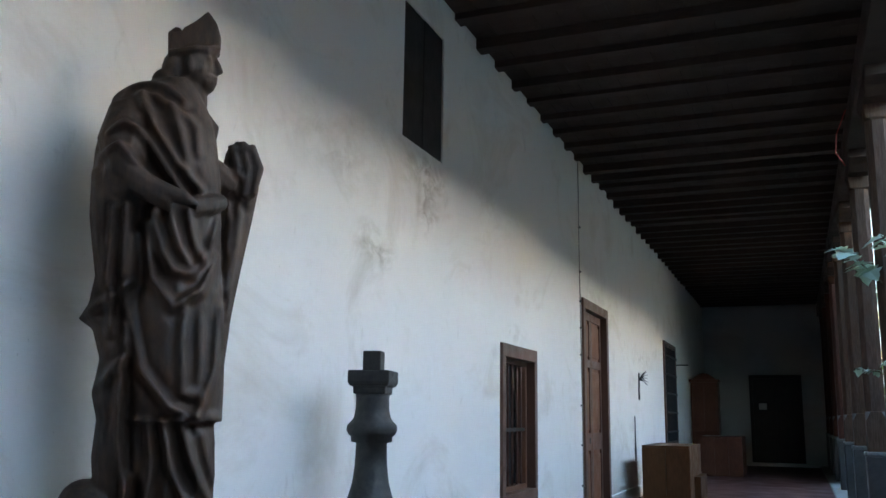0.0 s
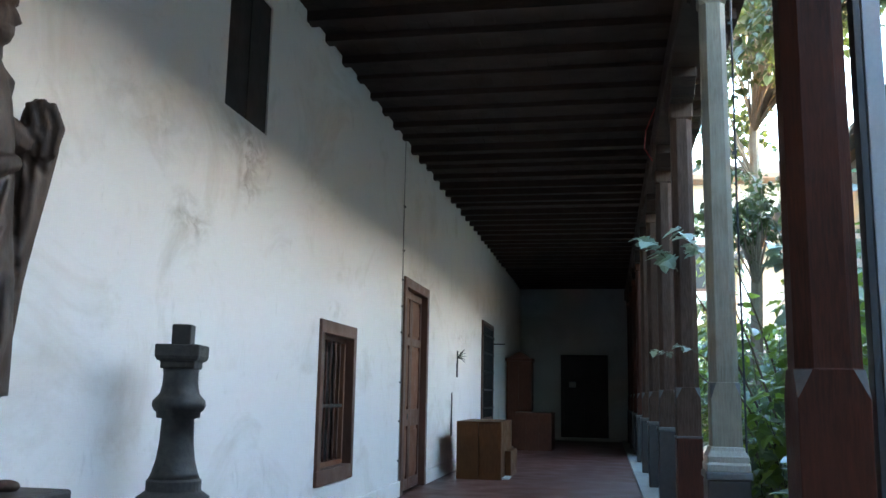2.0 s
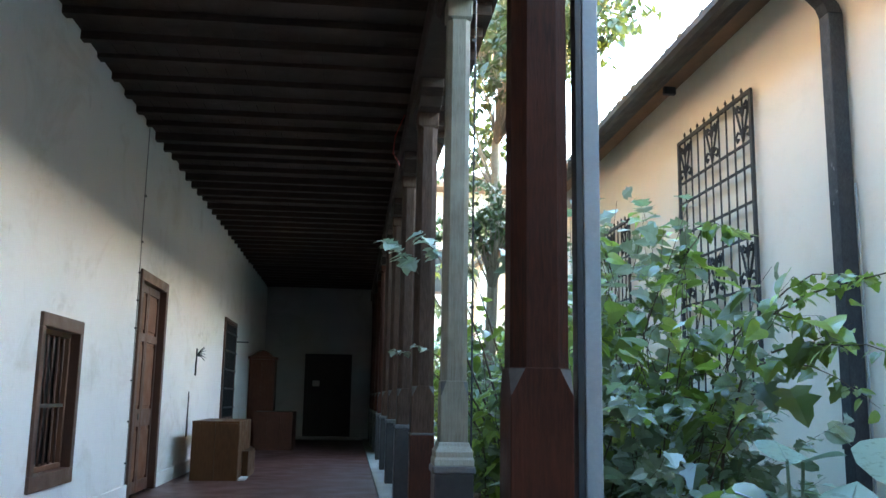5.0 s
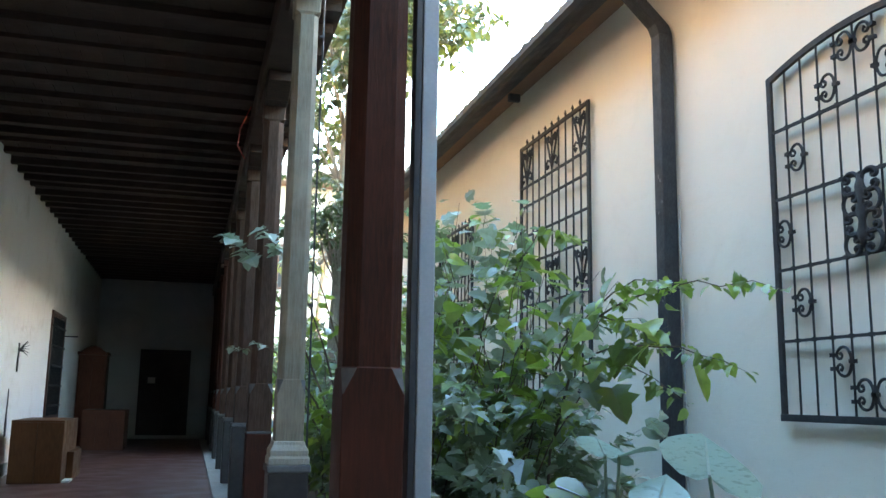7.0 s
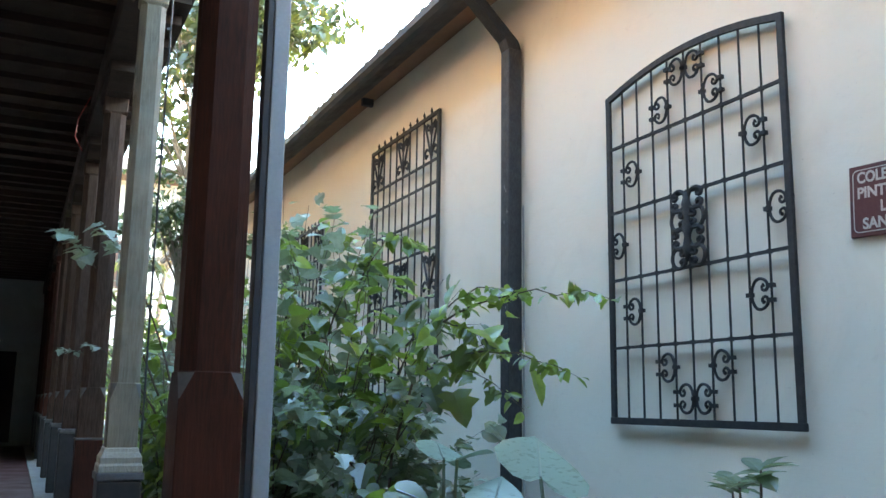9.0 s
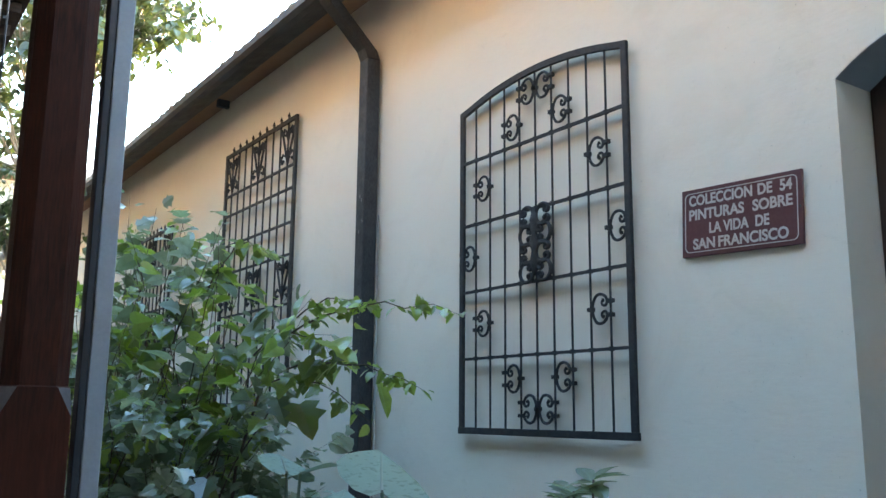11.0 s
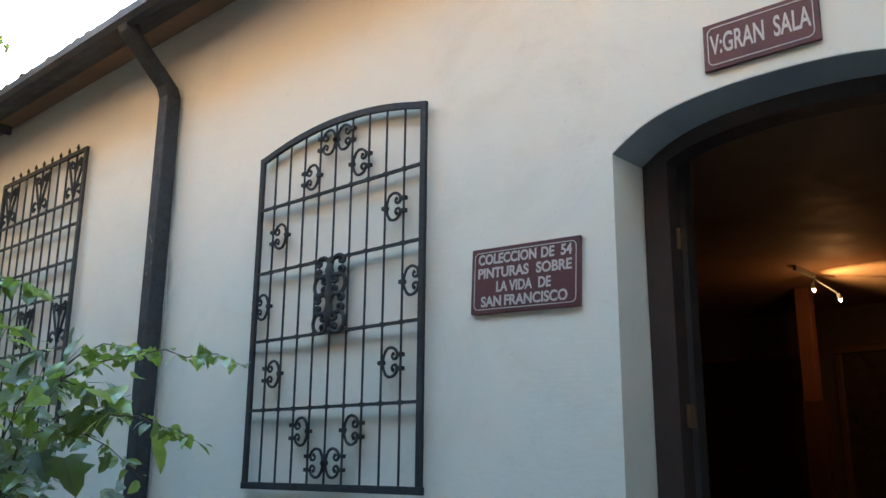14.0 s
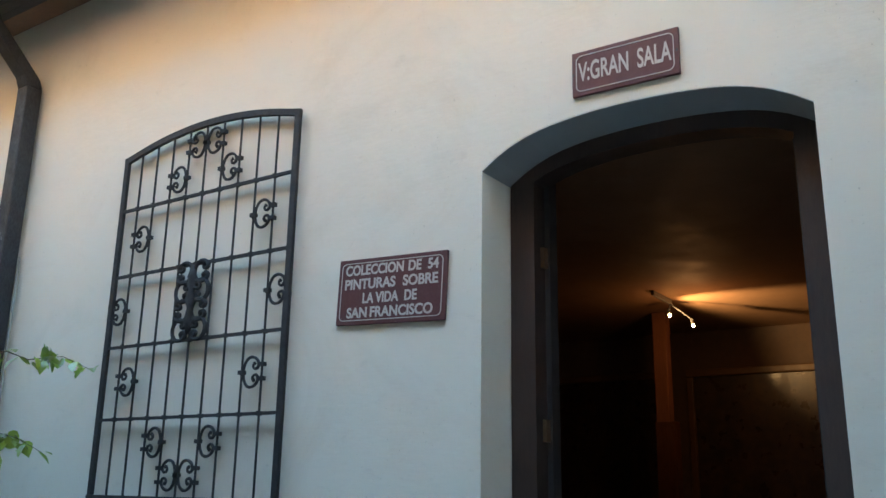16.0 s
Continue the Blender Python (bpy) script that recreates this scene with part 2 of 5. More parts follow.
# ---- mesh building ----
class Mesh:
    def __init__(self):
        self.v, self.f = [], []

    def add(self, verts, faces):
        n = len(self.v)
        self.v += [tuple(p) for p in verts]
        self.f += [tuple(i + n for i in f) for f in faces]
        return self

    def box(self, x0, x1, y0, y1, z0, z1, m=None):
        c = [(x, y, z) for z in (z0, z1) for y in (y0, y1) for x in (x0, x1)]
        if m is not None:
            c = [m @ Vector(p) for p in c]
        return self.add(c, [(0, 2, 3, 1), (4, 5, 7, 6), (0, 1, 5, 4), (2, 6, 7, 3), (0, 4, 6, 2), (1, 3, 7, 5)])

    def prism(self, outline, along, m=None):
        """outline: points (a, b); along: (c0, c1); the solid a x b x c, laid by m."""
        k = len(outline)
        pts = [Vector((a, b, c)) for c in along for a, b in outline]
        pts = [m @ p for p in pts] if m is not None else pts
        fs = [tuple(reversed(range(k))), tuple(range(k, 2 * k))]
        fs += [(i, (i + 1) % k, k + (i + 1) % k, k + i) for i in range(k)]
        return self.add(pts, fs)

    def rings(self, rings, closed=True, caps=True):
        k, n = len(rings[0]), len(self.v)
        for r in rings:
            self.v += [tuple(p) for p in r]
        for a in range(len(rings) - 1):
            for i in range(k if closed else k - 1):
                j = (i + 1) % k
                self.f.append((n + a * k + i, n + a * k + j, n + (a + 1) * k + j, n + (a + 1) * k + i))
        if caps:
            self.f.append(tuple(n + i for i in reversed(range(k))))
            self.f.append(tuple(n + (len(rings) - 1) * k + i for i in range(k)))
        return self

    def lathe(self, profile, seg=20, x=0, y=0, turn=0.0):
        rs = [[(x + r * math.cos(turn + 2 * math.pi * i / seg), y + r * math.sin(turn + 2 * math.pi * i / seg), z) for i in range(seg)] for r, z in profile]
        return self.rings(rs)

    def tube(self, pts, radii, seg=6):
        pts = [Vector(p) for p in pts]
        if isinstance(radii, (int, float)):
            radii = [radii] * len(pts)
        rs = []
        side = None
        for i, p in enumerate(pts):
            d = (pts[min(i + 1, len(pts) - 1)] - pts[max(i - 1, 0)]).normalized()
            if side is None:
                side = d.orthogonal().normalized()
            side = (side - d * side.dot(d)).normalized()
            up = d.cross(side)
            rs.append([p + radii[i] * (math.cos(2 * math.pi * k / seg) * side + math.sin(2 * math.pi * k / seg) * up) for k in range(seg)])
        return self.rings(rs)

    def data(self, name):
        me = bpy.data.meshes.new(name)
        me.from_pydata(self.v, [], self.f)
        me.update()
        return me


def finish(ob, mat, smooth=False, bevel=0.0):
    ob.data.materials.append(mat)
    if smooth:
        ob.data.shade_smooth()
    if bevel:
        b = ob.modifiers.new("bevel", "BEVEL")
        b.width, b.segments, b.limit_method, b.angle_limit = bevel, 2, "ANGLE", radians(40)
    return ob


def part(name, mesh, mat, parent, label="", smooth=False, bevel=0.0):
    ob = finish(new(name, mesh.data(name)), mat, smooth, bevel)
    ob.parent = parent
    return tagged(ob, label)


def solo(name, mesh, mat, label, category, kind="", group="", smooth=False, bevel=0.0):
    return tagged(finish(new(name, mesh.data(name)), mat, smooth, bevel), label, category, group, kind)


def thing(name, loc, label, category, group="", rz=0.0, kind=""):
    e = new(name)
    e.empty_display_size = 0.1
    e.matrix_basis = pose(*loc, 0, 0, rz)
    return tagged(e, label, category, group, kind)


def holed(mesh, x0, x1, ys, zs, holes):
    """A wall between x0 and x1 over the lines ys and zs, without the cells that lie in a hole (y0, y1, z0, z1)."""
    for a, b in zip(ys, ys[1:]):
        run = None
        for c, d in zip(zs, zs[1:]):
            my, mz = (a + b) / 2, (c + d) / 2
            if any(h[0] < my < h[1] and h[2] < mz < h[3] for h in holes):
                if run:
                    mesh.box(x0, x1, a, b, *run)
                run = None
            else:
                run = (run[0], d) if run else (c, d)
        if run:
            mesh.box(x0, x1, a, b, *run)
    return mesh


# ---- setting: the cloister walk ----
Y0, Y1 = -6.0, 28.2
CEIL = 4.77
W1 = (8.07, 9.27, 0.44, 2.00)
D1 = (11.54, 13.19, 0.0, 2.88)
W2 = (19.17, 21.1, 0.74, 2.95)
HW = (5.74, 6.54, 3.335, 4.42)
holes = [W1, D1, W2, HW]
ys = sorted({Y0, Y1, *(h[i] for h in holes for i in (0, 1))})
zs = sorted({-0.2, 5.0, *(h[i] for h in holes for i in (2, 3))})
solo("wall_west", holed(Mesh(), -0.55, 0.0, ys, zs, holes), M_LEFT, "white limewashed cloister wall with smudges and cracks", "wall", "structure")
DE = (1.27, 2.73, 0.0, 2.63)
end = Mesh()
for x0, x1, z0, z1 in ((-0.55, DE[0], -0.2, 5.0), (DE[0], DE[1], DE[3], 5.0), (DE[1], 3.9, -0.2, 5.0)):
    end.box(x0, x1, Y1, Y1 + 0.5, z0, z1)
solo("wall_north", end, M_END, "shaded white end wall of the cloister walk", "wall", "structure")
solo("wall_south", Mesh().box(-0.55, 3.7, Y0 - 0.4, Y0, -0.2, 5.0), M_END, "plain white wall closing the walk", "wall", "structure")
solo("floor", Mesh().box(-0.55, 3.12, Y0, Y1 + 0.5, -0.2, 0.0), M_FLOOR, "dark red polished cloister floor", "floor", "structure")
solo("kerb", Mesh().box(3.12, 3.72, Y0, Y1, -0.25, 0.03), M_KERB, "pale worn stone kerb under the posts", "kerb", "structure", bevel=0.015)
bb = Mesh()
for a, b in ((Y0, D1[0] - 0.02), (D1[1] + 0.02, Y1)):
    bb.box(0.0, 0.03, a, b, 0.0, 0.2)
solo("baseboard", bb, M_LEFT, "whitewashed skirting along the cloister wall", "baseboard", "structure", bevel=0.008)

ceil = Mesh().box(-0.55, 3.9, Y0, Y1 + 0.5, CEIL + 0.02, CEIL + 0.09)
rng = random.Random(5)
y = Y0 + 0.2
while y < Y1:
    w, d = rng.uniform(0.11, 0.15), rng.uniform(0.08, 0.125)
    s = rng.uniform(-0.02, 0.02)
    ceil.box(-0.05, 3.85, y, y + w, CEIL + 0.018 - d + s * 0.5, CEIL + 0.018)
    y += 0.55 + s
for i in range(18):   # boards over the beams
    x = 0.0 + i * 0.21
    ceil.box(x + 0.004, x + 0.206, Y0, Y1, CEIL - 0.004 - rng.uniform(0, 0.008), CEIL + 0.015)
solo("ceiling", ceil, M_CEIL, "smoke-dark timber ceiling with close-set cross beams", "ceiling", "structure")
solo("trim_architrave", Mesh().box(3.26, 3.54, Y0, Y1, 4.34, 4.62), M_CEIL, "dark timber plate over the posts", "beam", "structure", bevel=0.012)
solo("trim_infill", Mesh().box(3.37, 3.43, Y0, Y1, 4.61, 4.80), M_CEIL, "dark boards closing the gaps between the beam ends", "board", "structure")
roof = Mesh().prism([(3.72, 4.95), (3.72, 5.06), (-0.3, 6.5), (-0.3, 6.4)], (Y0, Y1 + 0.5), Matrix(((1, 0, 0, 0), (0, 0, 1, 0), (0, 1, 0, 0), (0, 0, 0, 1))))
solo("roof_west", roof, M_TILE, "clay tiled roof over the cloister walk", "roof", "structure")
# unseen tall range, added to keep low western sky off the hall wall
solo("wall_skyblock_west", Mesh().box(-0.55, -0.3, Y0, Y1 + 0.5, 5.0, 10.6), M_OCHRE, "unseen brown wall added above the walk to block low sky", "wall", "structure")
solo("roof_skyblock_west", Mesh().prism([(-0.1, 10.6), (-0.1, 10.7), (-4.2, 12.0), (-8.2, 10.7), (-8.2, 10.6)], (Y0, Y1 + 0.5), Matrix(((1, 0, 0, 0), (0, 0, 1, 0), (0, 1, 0, 0), (0, 0, 0, 1)))), M_TILE, "unseen clay tiled roof of the added tall range", "roof", "structure")
solo("wall_back", Mesh().box(-8, -7.6, Y0, Y1 + 0.5, -0.2, 10.6), M_END, "unseen plain outer wall added behind the tall range", "wall", "structure")

# hidden behind the posts; added so that less daylight reaches the far end
solo("wall_far_shade", Mesh().box(3.45, 3.65, 20.6, Y1 + 0.5, -0.2, 4.8), M_END, "plain hidden wall added to darken the walk's far end", "wall", "structure")

# ground
solo("ground", Mesh().box(-400, 400, -400, 600, -0.6, -0.22), M_SOIL, "dark garden soil", "ground", "structure")
# pale slab below the view, added to reflect skylight up the hall wall
M_PAVE = varied("bounce_paving", (0.28, 0.25, 0.21), (0.22, 0.20, 0.17), (0.33, 0.31, 0.265), 0.85, 1.5, 20, bumps=0.5)
solo("pavement", Mesh().box(3.75, 6.5, -0.39, 4.3, -0.235, -0.19), M_PAVE, "unseen pale paving added to bounce light onto the hall wall", "pavement", "structure", bevel=0.01)


# ---- posts ----
def cloister_post(y, mat, label, stone_base=False):
    top = 0.87 if stone_base else 0.72 if abs(y - 3.38) < 0.1 else 0.98   # the near post stands on a low plinth
    near = abs(y - 3.38) < 0.1
    t = thing("cloister_post", (3.41 if near else 3.4, y, 0.0), label, "post", "posts of the cloister")
    if abs(y - 8.6) < 0.1:   # this post is spliced onto a timber stub
        part("stub", Mesh().box(-0.115, 0.115, -0.115, 0.115, 0.03, top - 0.02), M_POST, t, "dark reddish timber stub", bevel=0.01)
        part("joint_band", Mesh().box(-0.12, 0.12, -0.12, 0.12, top - 0.02, top), M_DUST, t, "dusty joint", bevel=0.004)
    else:
        part("plinth", Mesh().box(-0.13, 0.13, -0.13, 0.13, 0.03, top - 0.05), M_PLINTH, t, "dark painted stone plinth", bevel=0.012)
        part("plinth_cap", Mesh().box(-0.142, 0.142, -0.142, 0.142, top - 0.05, top), M_CAPST, t, "grey plinth cap", bevel=0.012)
    zb = top
    if stone_base:
        s = 0.088
        prof = [(s * 1.5, 0.87), (s * 1.5, 0.91), (s * 1.4, 0.925), (s * 1.42, 0.96), (s * 1.2, 0.995), (s * 1.14, 1.02)]
        part("base", Mesh().rings([[(sx * r, sy * r, z) for sx, sy in ((-1, -1), (1, -1), (1, 1), (-1, 1))] for r, z in prof]), M_STONE, t, "moulded pale base", bevel=0.006)
        zb = 1.02
    h = 0.092 if stone_base else 0.117 if near else 0.108
    sh = Mesh()
    cut = 0.036 if stone_base else 0.052

    def octo(k, hh):
        return [(hh, hh - k), (hh - k, hh), (k - hh, hh), (-hh, hh - k), (-hh, k - hh), (k - hh, -hh), (hh - k, -hh), (hh, k - hh)]
    rows = [(zb, 0.004, h), (1.32, 0.004, h), (1.415, cut, h), (1.42, cut, h - 0.006), (3.97, cut, h - 0.01), (3.99, cut * 0.3, h), (4.12, 0.006, h)]
    sh.rings([[(a, b, z) for a, b in octo(k, hh)] for z, k, hh in rows])
    shaft = part("shaft", sh, mat, t)
    shaft.data.materials.append(M_DUST)
    for i in (0, 2, 4, 6):   # dusty chamfer stops
        shaft.data.polygons[8 + i].material_index = 1
    br = Mesh().prism([(-0.52, 4.34), (-0.52, 4.24), (-0.40, 4.19), (-0.30, 4.12), (0.30, 4.12), (0.40, 4.19), (0.52, 4.24), (0.52, 4.34)], (-0.11, 0.11), Matrix(((0, 0, 1, 0), (1, 0, 0, 0), (0, 1, 0, 0), (0, 0, 0, 1))))
    part("bracket", br, M_CEIL, t, "carved dark timber bracket", bevel=0.008)
    return t


POSTS = [(3.38, M_POST), (6.02, M_PALE), (8.6, M_ROSE), (11.2, M_ROSE), (13.8, M_ROSE), (16.4, M_ROSE), (19.0, M_POST), (21.6, M_POST), (24.2, M_POST), (26.8, M_POST)]
LAB = {M_POST.name: "dark red timber post with chamfered edges on a plinth", M_PALE.name: "bleached pale post with moulded base on a plinth", M_ROSE.name: "faded reddish timber post with chamfered edges on a plinth"}
for y, m in POSTS:
    cloister_post(y, m, LAB[m.name], m is M_PALE)
sp = thing("steel_post", (3.626, 3.38, 0.0), "grey-blue painted steel post beside the timber post", "post")
part("tube", Mesh().box(-0.033, 0.033, -0.030, 0.030, -0.22, 5.0), M_STEEL, sp, bevel=0.006)
part("flange", Mesh().box(-0.062, -0.035, -0.026, 0.045, -0.22, 5.0), M_STEELD, sp, "dark steel strip", bevel=0.003)

pc = thing("post_cable", (3.51, 5.93, 0.0), "thin dark cable running up the pale post", "cable")
part("cable", Mesh().tube([(0.0, 0.0, 0.03), (0.004, 0.0, 1.3), (0.0, 0.0, 2.6), (0.006, 0.0, 4.34)], 0.007, 6), M_STEELD, pc)
for z in (0.9, 1.9, 2.9, 3.8):
    part("clip", Mesh().box(-0.02, 0.012, -0.01, 0.012, z, z + 0.02), M_STEELD, pc)

# ---- setting: the hall across the garden ----
XR = 6.55
AY0, AY1, ASP, ACR = 0.525, 2.145, 2.905, 3.10
HY0, HY1 = -2.6, 24.0


def arch_z(y, extra=0.0):
    c, h = (AY0 + AY1) / 2, (AY1 - AY0) / 2
    rise = ACR - ASP
    r = (h * h + rise * rise) / (2 * rise)
    flank = min(abs(y - c) / h, 1.0)
    return ACR - r + math.sqrt(max(r * r - (y - c) ** 2, 0)) + extra + 0.028 * math.sin(math.pi * flank ** 2)


east = Mesh().box(XR, XR + 0.55, HY0, AY0, -0.25, 5.09).box(XR, XR + 0.55, AY1, HY1, -0.25, 5.09)
N = 20
for i in range(N):
    a, b = AY0 + (AY1 - AY0) * i / N, AY0 + (AY1 - AY0) * (i + 1) / N
    east.prism([(a, arch_z(a)), (b, arch_z(b)), (b, 5.09), (a, 5.09)], (XR, XR + 0.55), Matrix(((0, 0, 1, 0), (1, 0, 0, 0), (0, 1, 0, 0), (0, 0, 0, 1))))
solo("wall_east", east, M_RIGHT, "cream limewashed hall wall with an arched doorway", "wall", "structure")
# out of view: added to block southern light behind the camera
solo("garden_shade_wall", Mesh().box(3.28, XR - 0.003, -0.75, -0.4, -0.25, 6.6).box(3.28, 3.6, -6.0, -0.75, -0.25, 4.8).box(3.28, 3.6, -0.4, -0.2, -0.25, 4.34), M_END, "unseen grey wall added to cut light from the south", "wall", "structure")
YZ = Matrix(((0, 0, 1, 0), (1, 0, 0, 0), (0, 1, 0, 0), (0, 0, 0, 1)))   # outline (y, z), along x


def arch_band(mesh, inset, width, x0, x1, z0, lift=0.0):
    """An arched frame: inset from the opening's edge, so wide, between x0 and x1, down to z0."""
    out, inn = [], []
    for i in range(N + 1):
        y = AY0 + inset + (AY1 - AY0 - 2 * inset) * i / N
        out.append((y, arch_z(y) - min(inset, max(inset - lift, 0.006))))
        y2 = AY0 + inset + width + (AY1 - AY0 - 2 * (inset + width)) * i / N
        inn.append((y2, arch_z(y2) - inset - width + lift))
    for i in range(N):
        mesh.prism([inn[i], inn[i + 1], out[i + 1], out[i]], (x0, x1), YZ)
    mesh.prism([(out[0][0], z0), (inn[0][0], z0), inn[0], out[0]], (x0, x1), YZ)
    mesh.prism([(inn[-1][0], z0), (out[-1][0], z0), out[-1], inn[-1]], (x0, x1), YZ)
    return mesh


# grey soffit of the arch, and the door's frame
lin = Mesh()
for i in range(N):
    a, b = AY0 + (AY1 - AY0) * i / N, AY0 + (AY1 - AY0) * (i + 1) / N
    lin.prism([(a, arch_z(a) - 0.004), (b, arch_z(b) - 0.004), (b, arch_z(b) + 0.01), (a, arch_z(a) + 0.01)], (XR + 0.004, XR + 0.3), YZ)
solo("trim_arch_soffit", lin, M_REVEAL, "grey underside of the arch", "trim", "structure")
df = thing("door_frame", (0, 0, 0), "dark arched timber door frame standing open", "door frame", kind="structure")
df.name = "door_2"
part("outer_frame", arch_band(Mesh(), 0.006, 0.14, XR + 0.29, XR + 0.44, -0.2, 0.055), M_ARCHW, df)
part("inner_frame", arch_band(Mesh(), 0.13, 0.045, XR + 0.41, XR + 0.50, -0.2, 0.13), M_DARKW, df)
for z in (1.55, 2.45):
    part("hinge", Mesh().box(XR + 0.36, XR + 0.41, AY1 - 0.165, AY1 - 0.14, z, z + 0.11), M_GILT, df, "dull brass hinge")
solo("threshold", Mesh().box(XR + 0.002, XR + 0.55, AY0, AY1, -0.24, 0.0), M_KERB, "stone doorstep", "threshold", "structure")

# the dim room behind the arch
RX1, RY0, RY1, RZ = 13.6, -1.0, 7.5, 3.22
solo("room_floor", Mesh().box(XR + 0.55, RX1, RY0, RY1, -0.24, 0.0), M_DARKW, "dark floor of the hall", "floor", "structure")
solo("room_ceiling", Mesh().box(XR + 0.55, RX1, RY0, RY1, RZ, RZ + 0.1), M_ROOMCEIL, "low brown ceiling of the hall", "ceiling", "structure")
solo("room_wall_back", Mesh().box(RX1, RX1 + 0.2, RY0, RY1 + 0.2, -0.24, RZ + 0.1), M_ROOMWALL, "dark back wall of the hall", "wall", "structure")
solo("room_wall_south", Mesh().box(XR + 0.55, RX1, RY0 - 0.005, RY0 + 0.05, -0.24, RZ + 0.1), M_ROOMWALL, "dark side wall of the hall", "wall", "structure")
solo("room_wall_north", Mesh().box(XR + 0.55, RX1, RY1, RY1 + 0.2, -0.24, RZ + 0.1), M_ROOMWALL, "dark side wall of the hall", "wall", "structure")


def painting(y0, y1, z0, z1, x=RX1):
    t = thing("framed_painting", (x, (y0 + y1) / 2, z0), "large dark old painting in a dull gilt frame", "painting", "paintings in the hall")
    w, h = (y1 - y0) / 2, z1 - z0
    part("canvas", Mesh().box(-0.05, -0.02, -w + 0.07, w - 0.07, 0.07, h - 0.07), M_PAINTING, t, "darkened canvas")
    for a, b, c, d in ((-w, w, 0, 0.09), (-w, w, h - 0.09, h), (-w, -w + 0.09, 0.092, h - 0.092), (w - 0.09, w, 0.092, h - 0.092)):
        part("frame_rail", Mesh().box(-0.09, -0.004, a, b, c, d), M_GILT, t, bevel=0.015)


painting(3.75, 6.4, 0.75, 2.75)
painting(1.1, 3.45, 0.75, 2.75)
painting(-0.8, 0.8, 0.75, 2.75)
hp = thing("hall_post", (12.2, 3.26, 0.0), "brown timber post standing in the dim hall", "post")
part("shaft", Mesh().box(-0.07, 0.07, -0.075, 0.075, 0.0, RZ - 0.004), M_DOOR, hp, bevel=0.008)
part("lower_casing", Mesh().box(-0.085, 0.085, -0.13, 0.085, 0.0, 2.03), M_CHEST, hp, bevel=0.008)
lamp = thing("track_spotlight", (11.55, 2.9, RZ), "small twin spotlights on a ceiling track", "spotlight")
part("track", Mesh().box(-0.5, 0.02, 0.0, 0.03, -0.05, -0.002), M_CAPST, lamp)
em, ent, eb = base_mat("lamp_glow", 0.4)
eb.inputs["Emission Color"].default_value, eb.inputs["Emission Strength"].default_value = (1.0, 0.58, 0.18, 1), 1.3
for dx, dy, dz in ((-0.02, 0.02, -0.16), (0.12, -0.17, -0.26)):
    a = Vector((dx, dy, dz))
    part("lamp_arm", Mesh().tube([(0, 0.015, -0.05), a + Vector((0, 0, 0.05))], 0.008), M_STEELD, lamp)
    part("lamp_head", Mesh().tube([a + Vector((0.03, 0.02, 0.06)), a + Vector((0, 0, 0))], [0.016, 0.020], 12), M_STEELD, lamp)
    part("bulb", Mesh().tube([a + Vector((-0.001, -0.001, -0.002)), a + Vector((-0.012, -0.008, -0.024))], [0.017, 0.012], 10), em, lamp, "glowing warm bulb")
spot = new("hall_spot", bpy.data.lights.new("hall_spot", "SPOT"))
spot.data.energy, spot.data.color, spot.data.spot_size, spot.data.spot_blend, spot.data.shadow_soft_size = 4.5, (1.0, 0.66, 0.30), radians(80), 0.8, 0.03
spot.matrix_world = look((11.3, 3.0, RZ - 0.32), (12.6, 1.6, 3.3))
glow = new("hall_bulb", bpy.data.lights.new("hall_bulb", "POINT"))   # what the two bulbs spill around them
glow.data.energy, glow.data.color, glow.data.shadow_soft_size = 0.13, (1.0, 0.5, 0.2), 0.05
glow.location = (11.3, 2.6, RZ - 0.36)

# eave, gutter and roof of the hall
so = Mesh()
for i in range(3):
    xa, xb = 6.04 + i * 0.172, 6.04 + i * 0.172 + 0.168
    za, zb = 4.93 + (xa - 6.04) * 0.33, 4.93 + (xb - 6.04) * 0.33
    so.prism([(xa, za), (xb, zb), (xb, zb + 0.02), (xa, za + 0.02)], (HY0, HY1), Matrix(((1, 0, 0, 0), (0, 0, 1, 0), (0, 1, 0, 0), (0, 0, 0, 1))))
so.box(6.30, 6.44, 9.72, 9.78, 4.91, 5.0)
solo("soffit_east", so, M_SOFFIT, "dark boarded eave soffit", "soffit", "structure")
gut = Mesh().prism([(5.93, 4.99), (5.93, 4.92), (5.97, 4.885), (6.035, 4.885), (6.035, 4.99), (6.025, 4.99), (6.025, 4.90), (5.975, 4.90), (5.943, 4.93), (5.943, 4.99)], (HY0, HY1), Matrix(((1, 0, 0, 0), (0, 0, 1, 0), (0, 1, 0, 0), (0, 0, 0, 1))))
solo("gutter", gut, M_SOFFIT, "dark metal eave gutter", "gutter", "structure")
XZ = Matrix(((1, 0, 0, 0), (0, 0, 1, 0), (0, 1, 0, 0), (0, 0, 0, 1)))
er = solo("roof_east", Mesh().prism([(6.04, 4.955), (6.04, 5.0), (9.2, 5.8), (15, 5.1), (15, 5.0), (9.2, 5.7)], (HY0, HY1), XZ), M_TILE, "weathered clay tile roof of the hall", "roof", "structure")
tm = Mesh()
ring0 = [(0.0 + 0.09 * math.cos(a), 0.045 * math.sin(a)) for a in [math.pi * i / 6 for i in range(7)]]
ang = math.atan2(5.8 - 5.0, 9.2 - 6.04)
rows_ = []
for s0, sc in ((0, 1.0), (0.42, 0.86)):
    rows_.append([(s0 * math.cos(ang) - (b * sc) * math.sin(ang), a * sc, s0 * math.sin(ang) + b * sc * math.cos(ang)) for a, b in ring0])
tm.rings(rows_, closed=False, caps=False)
tile_me = tm.data("roof_tile")
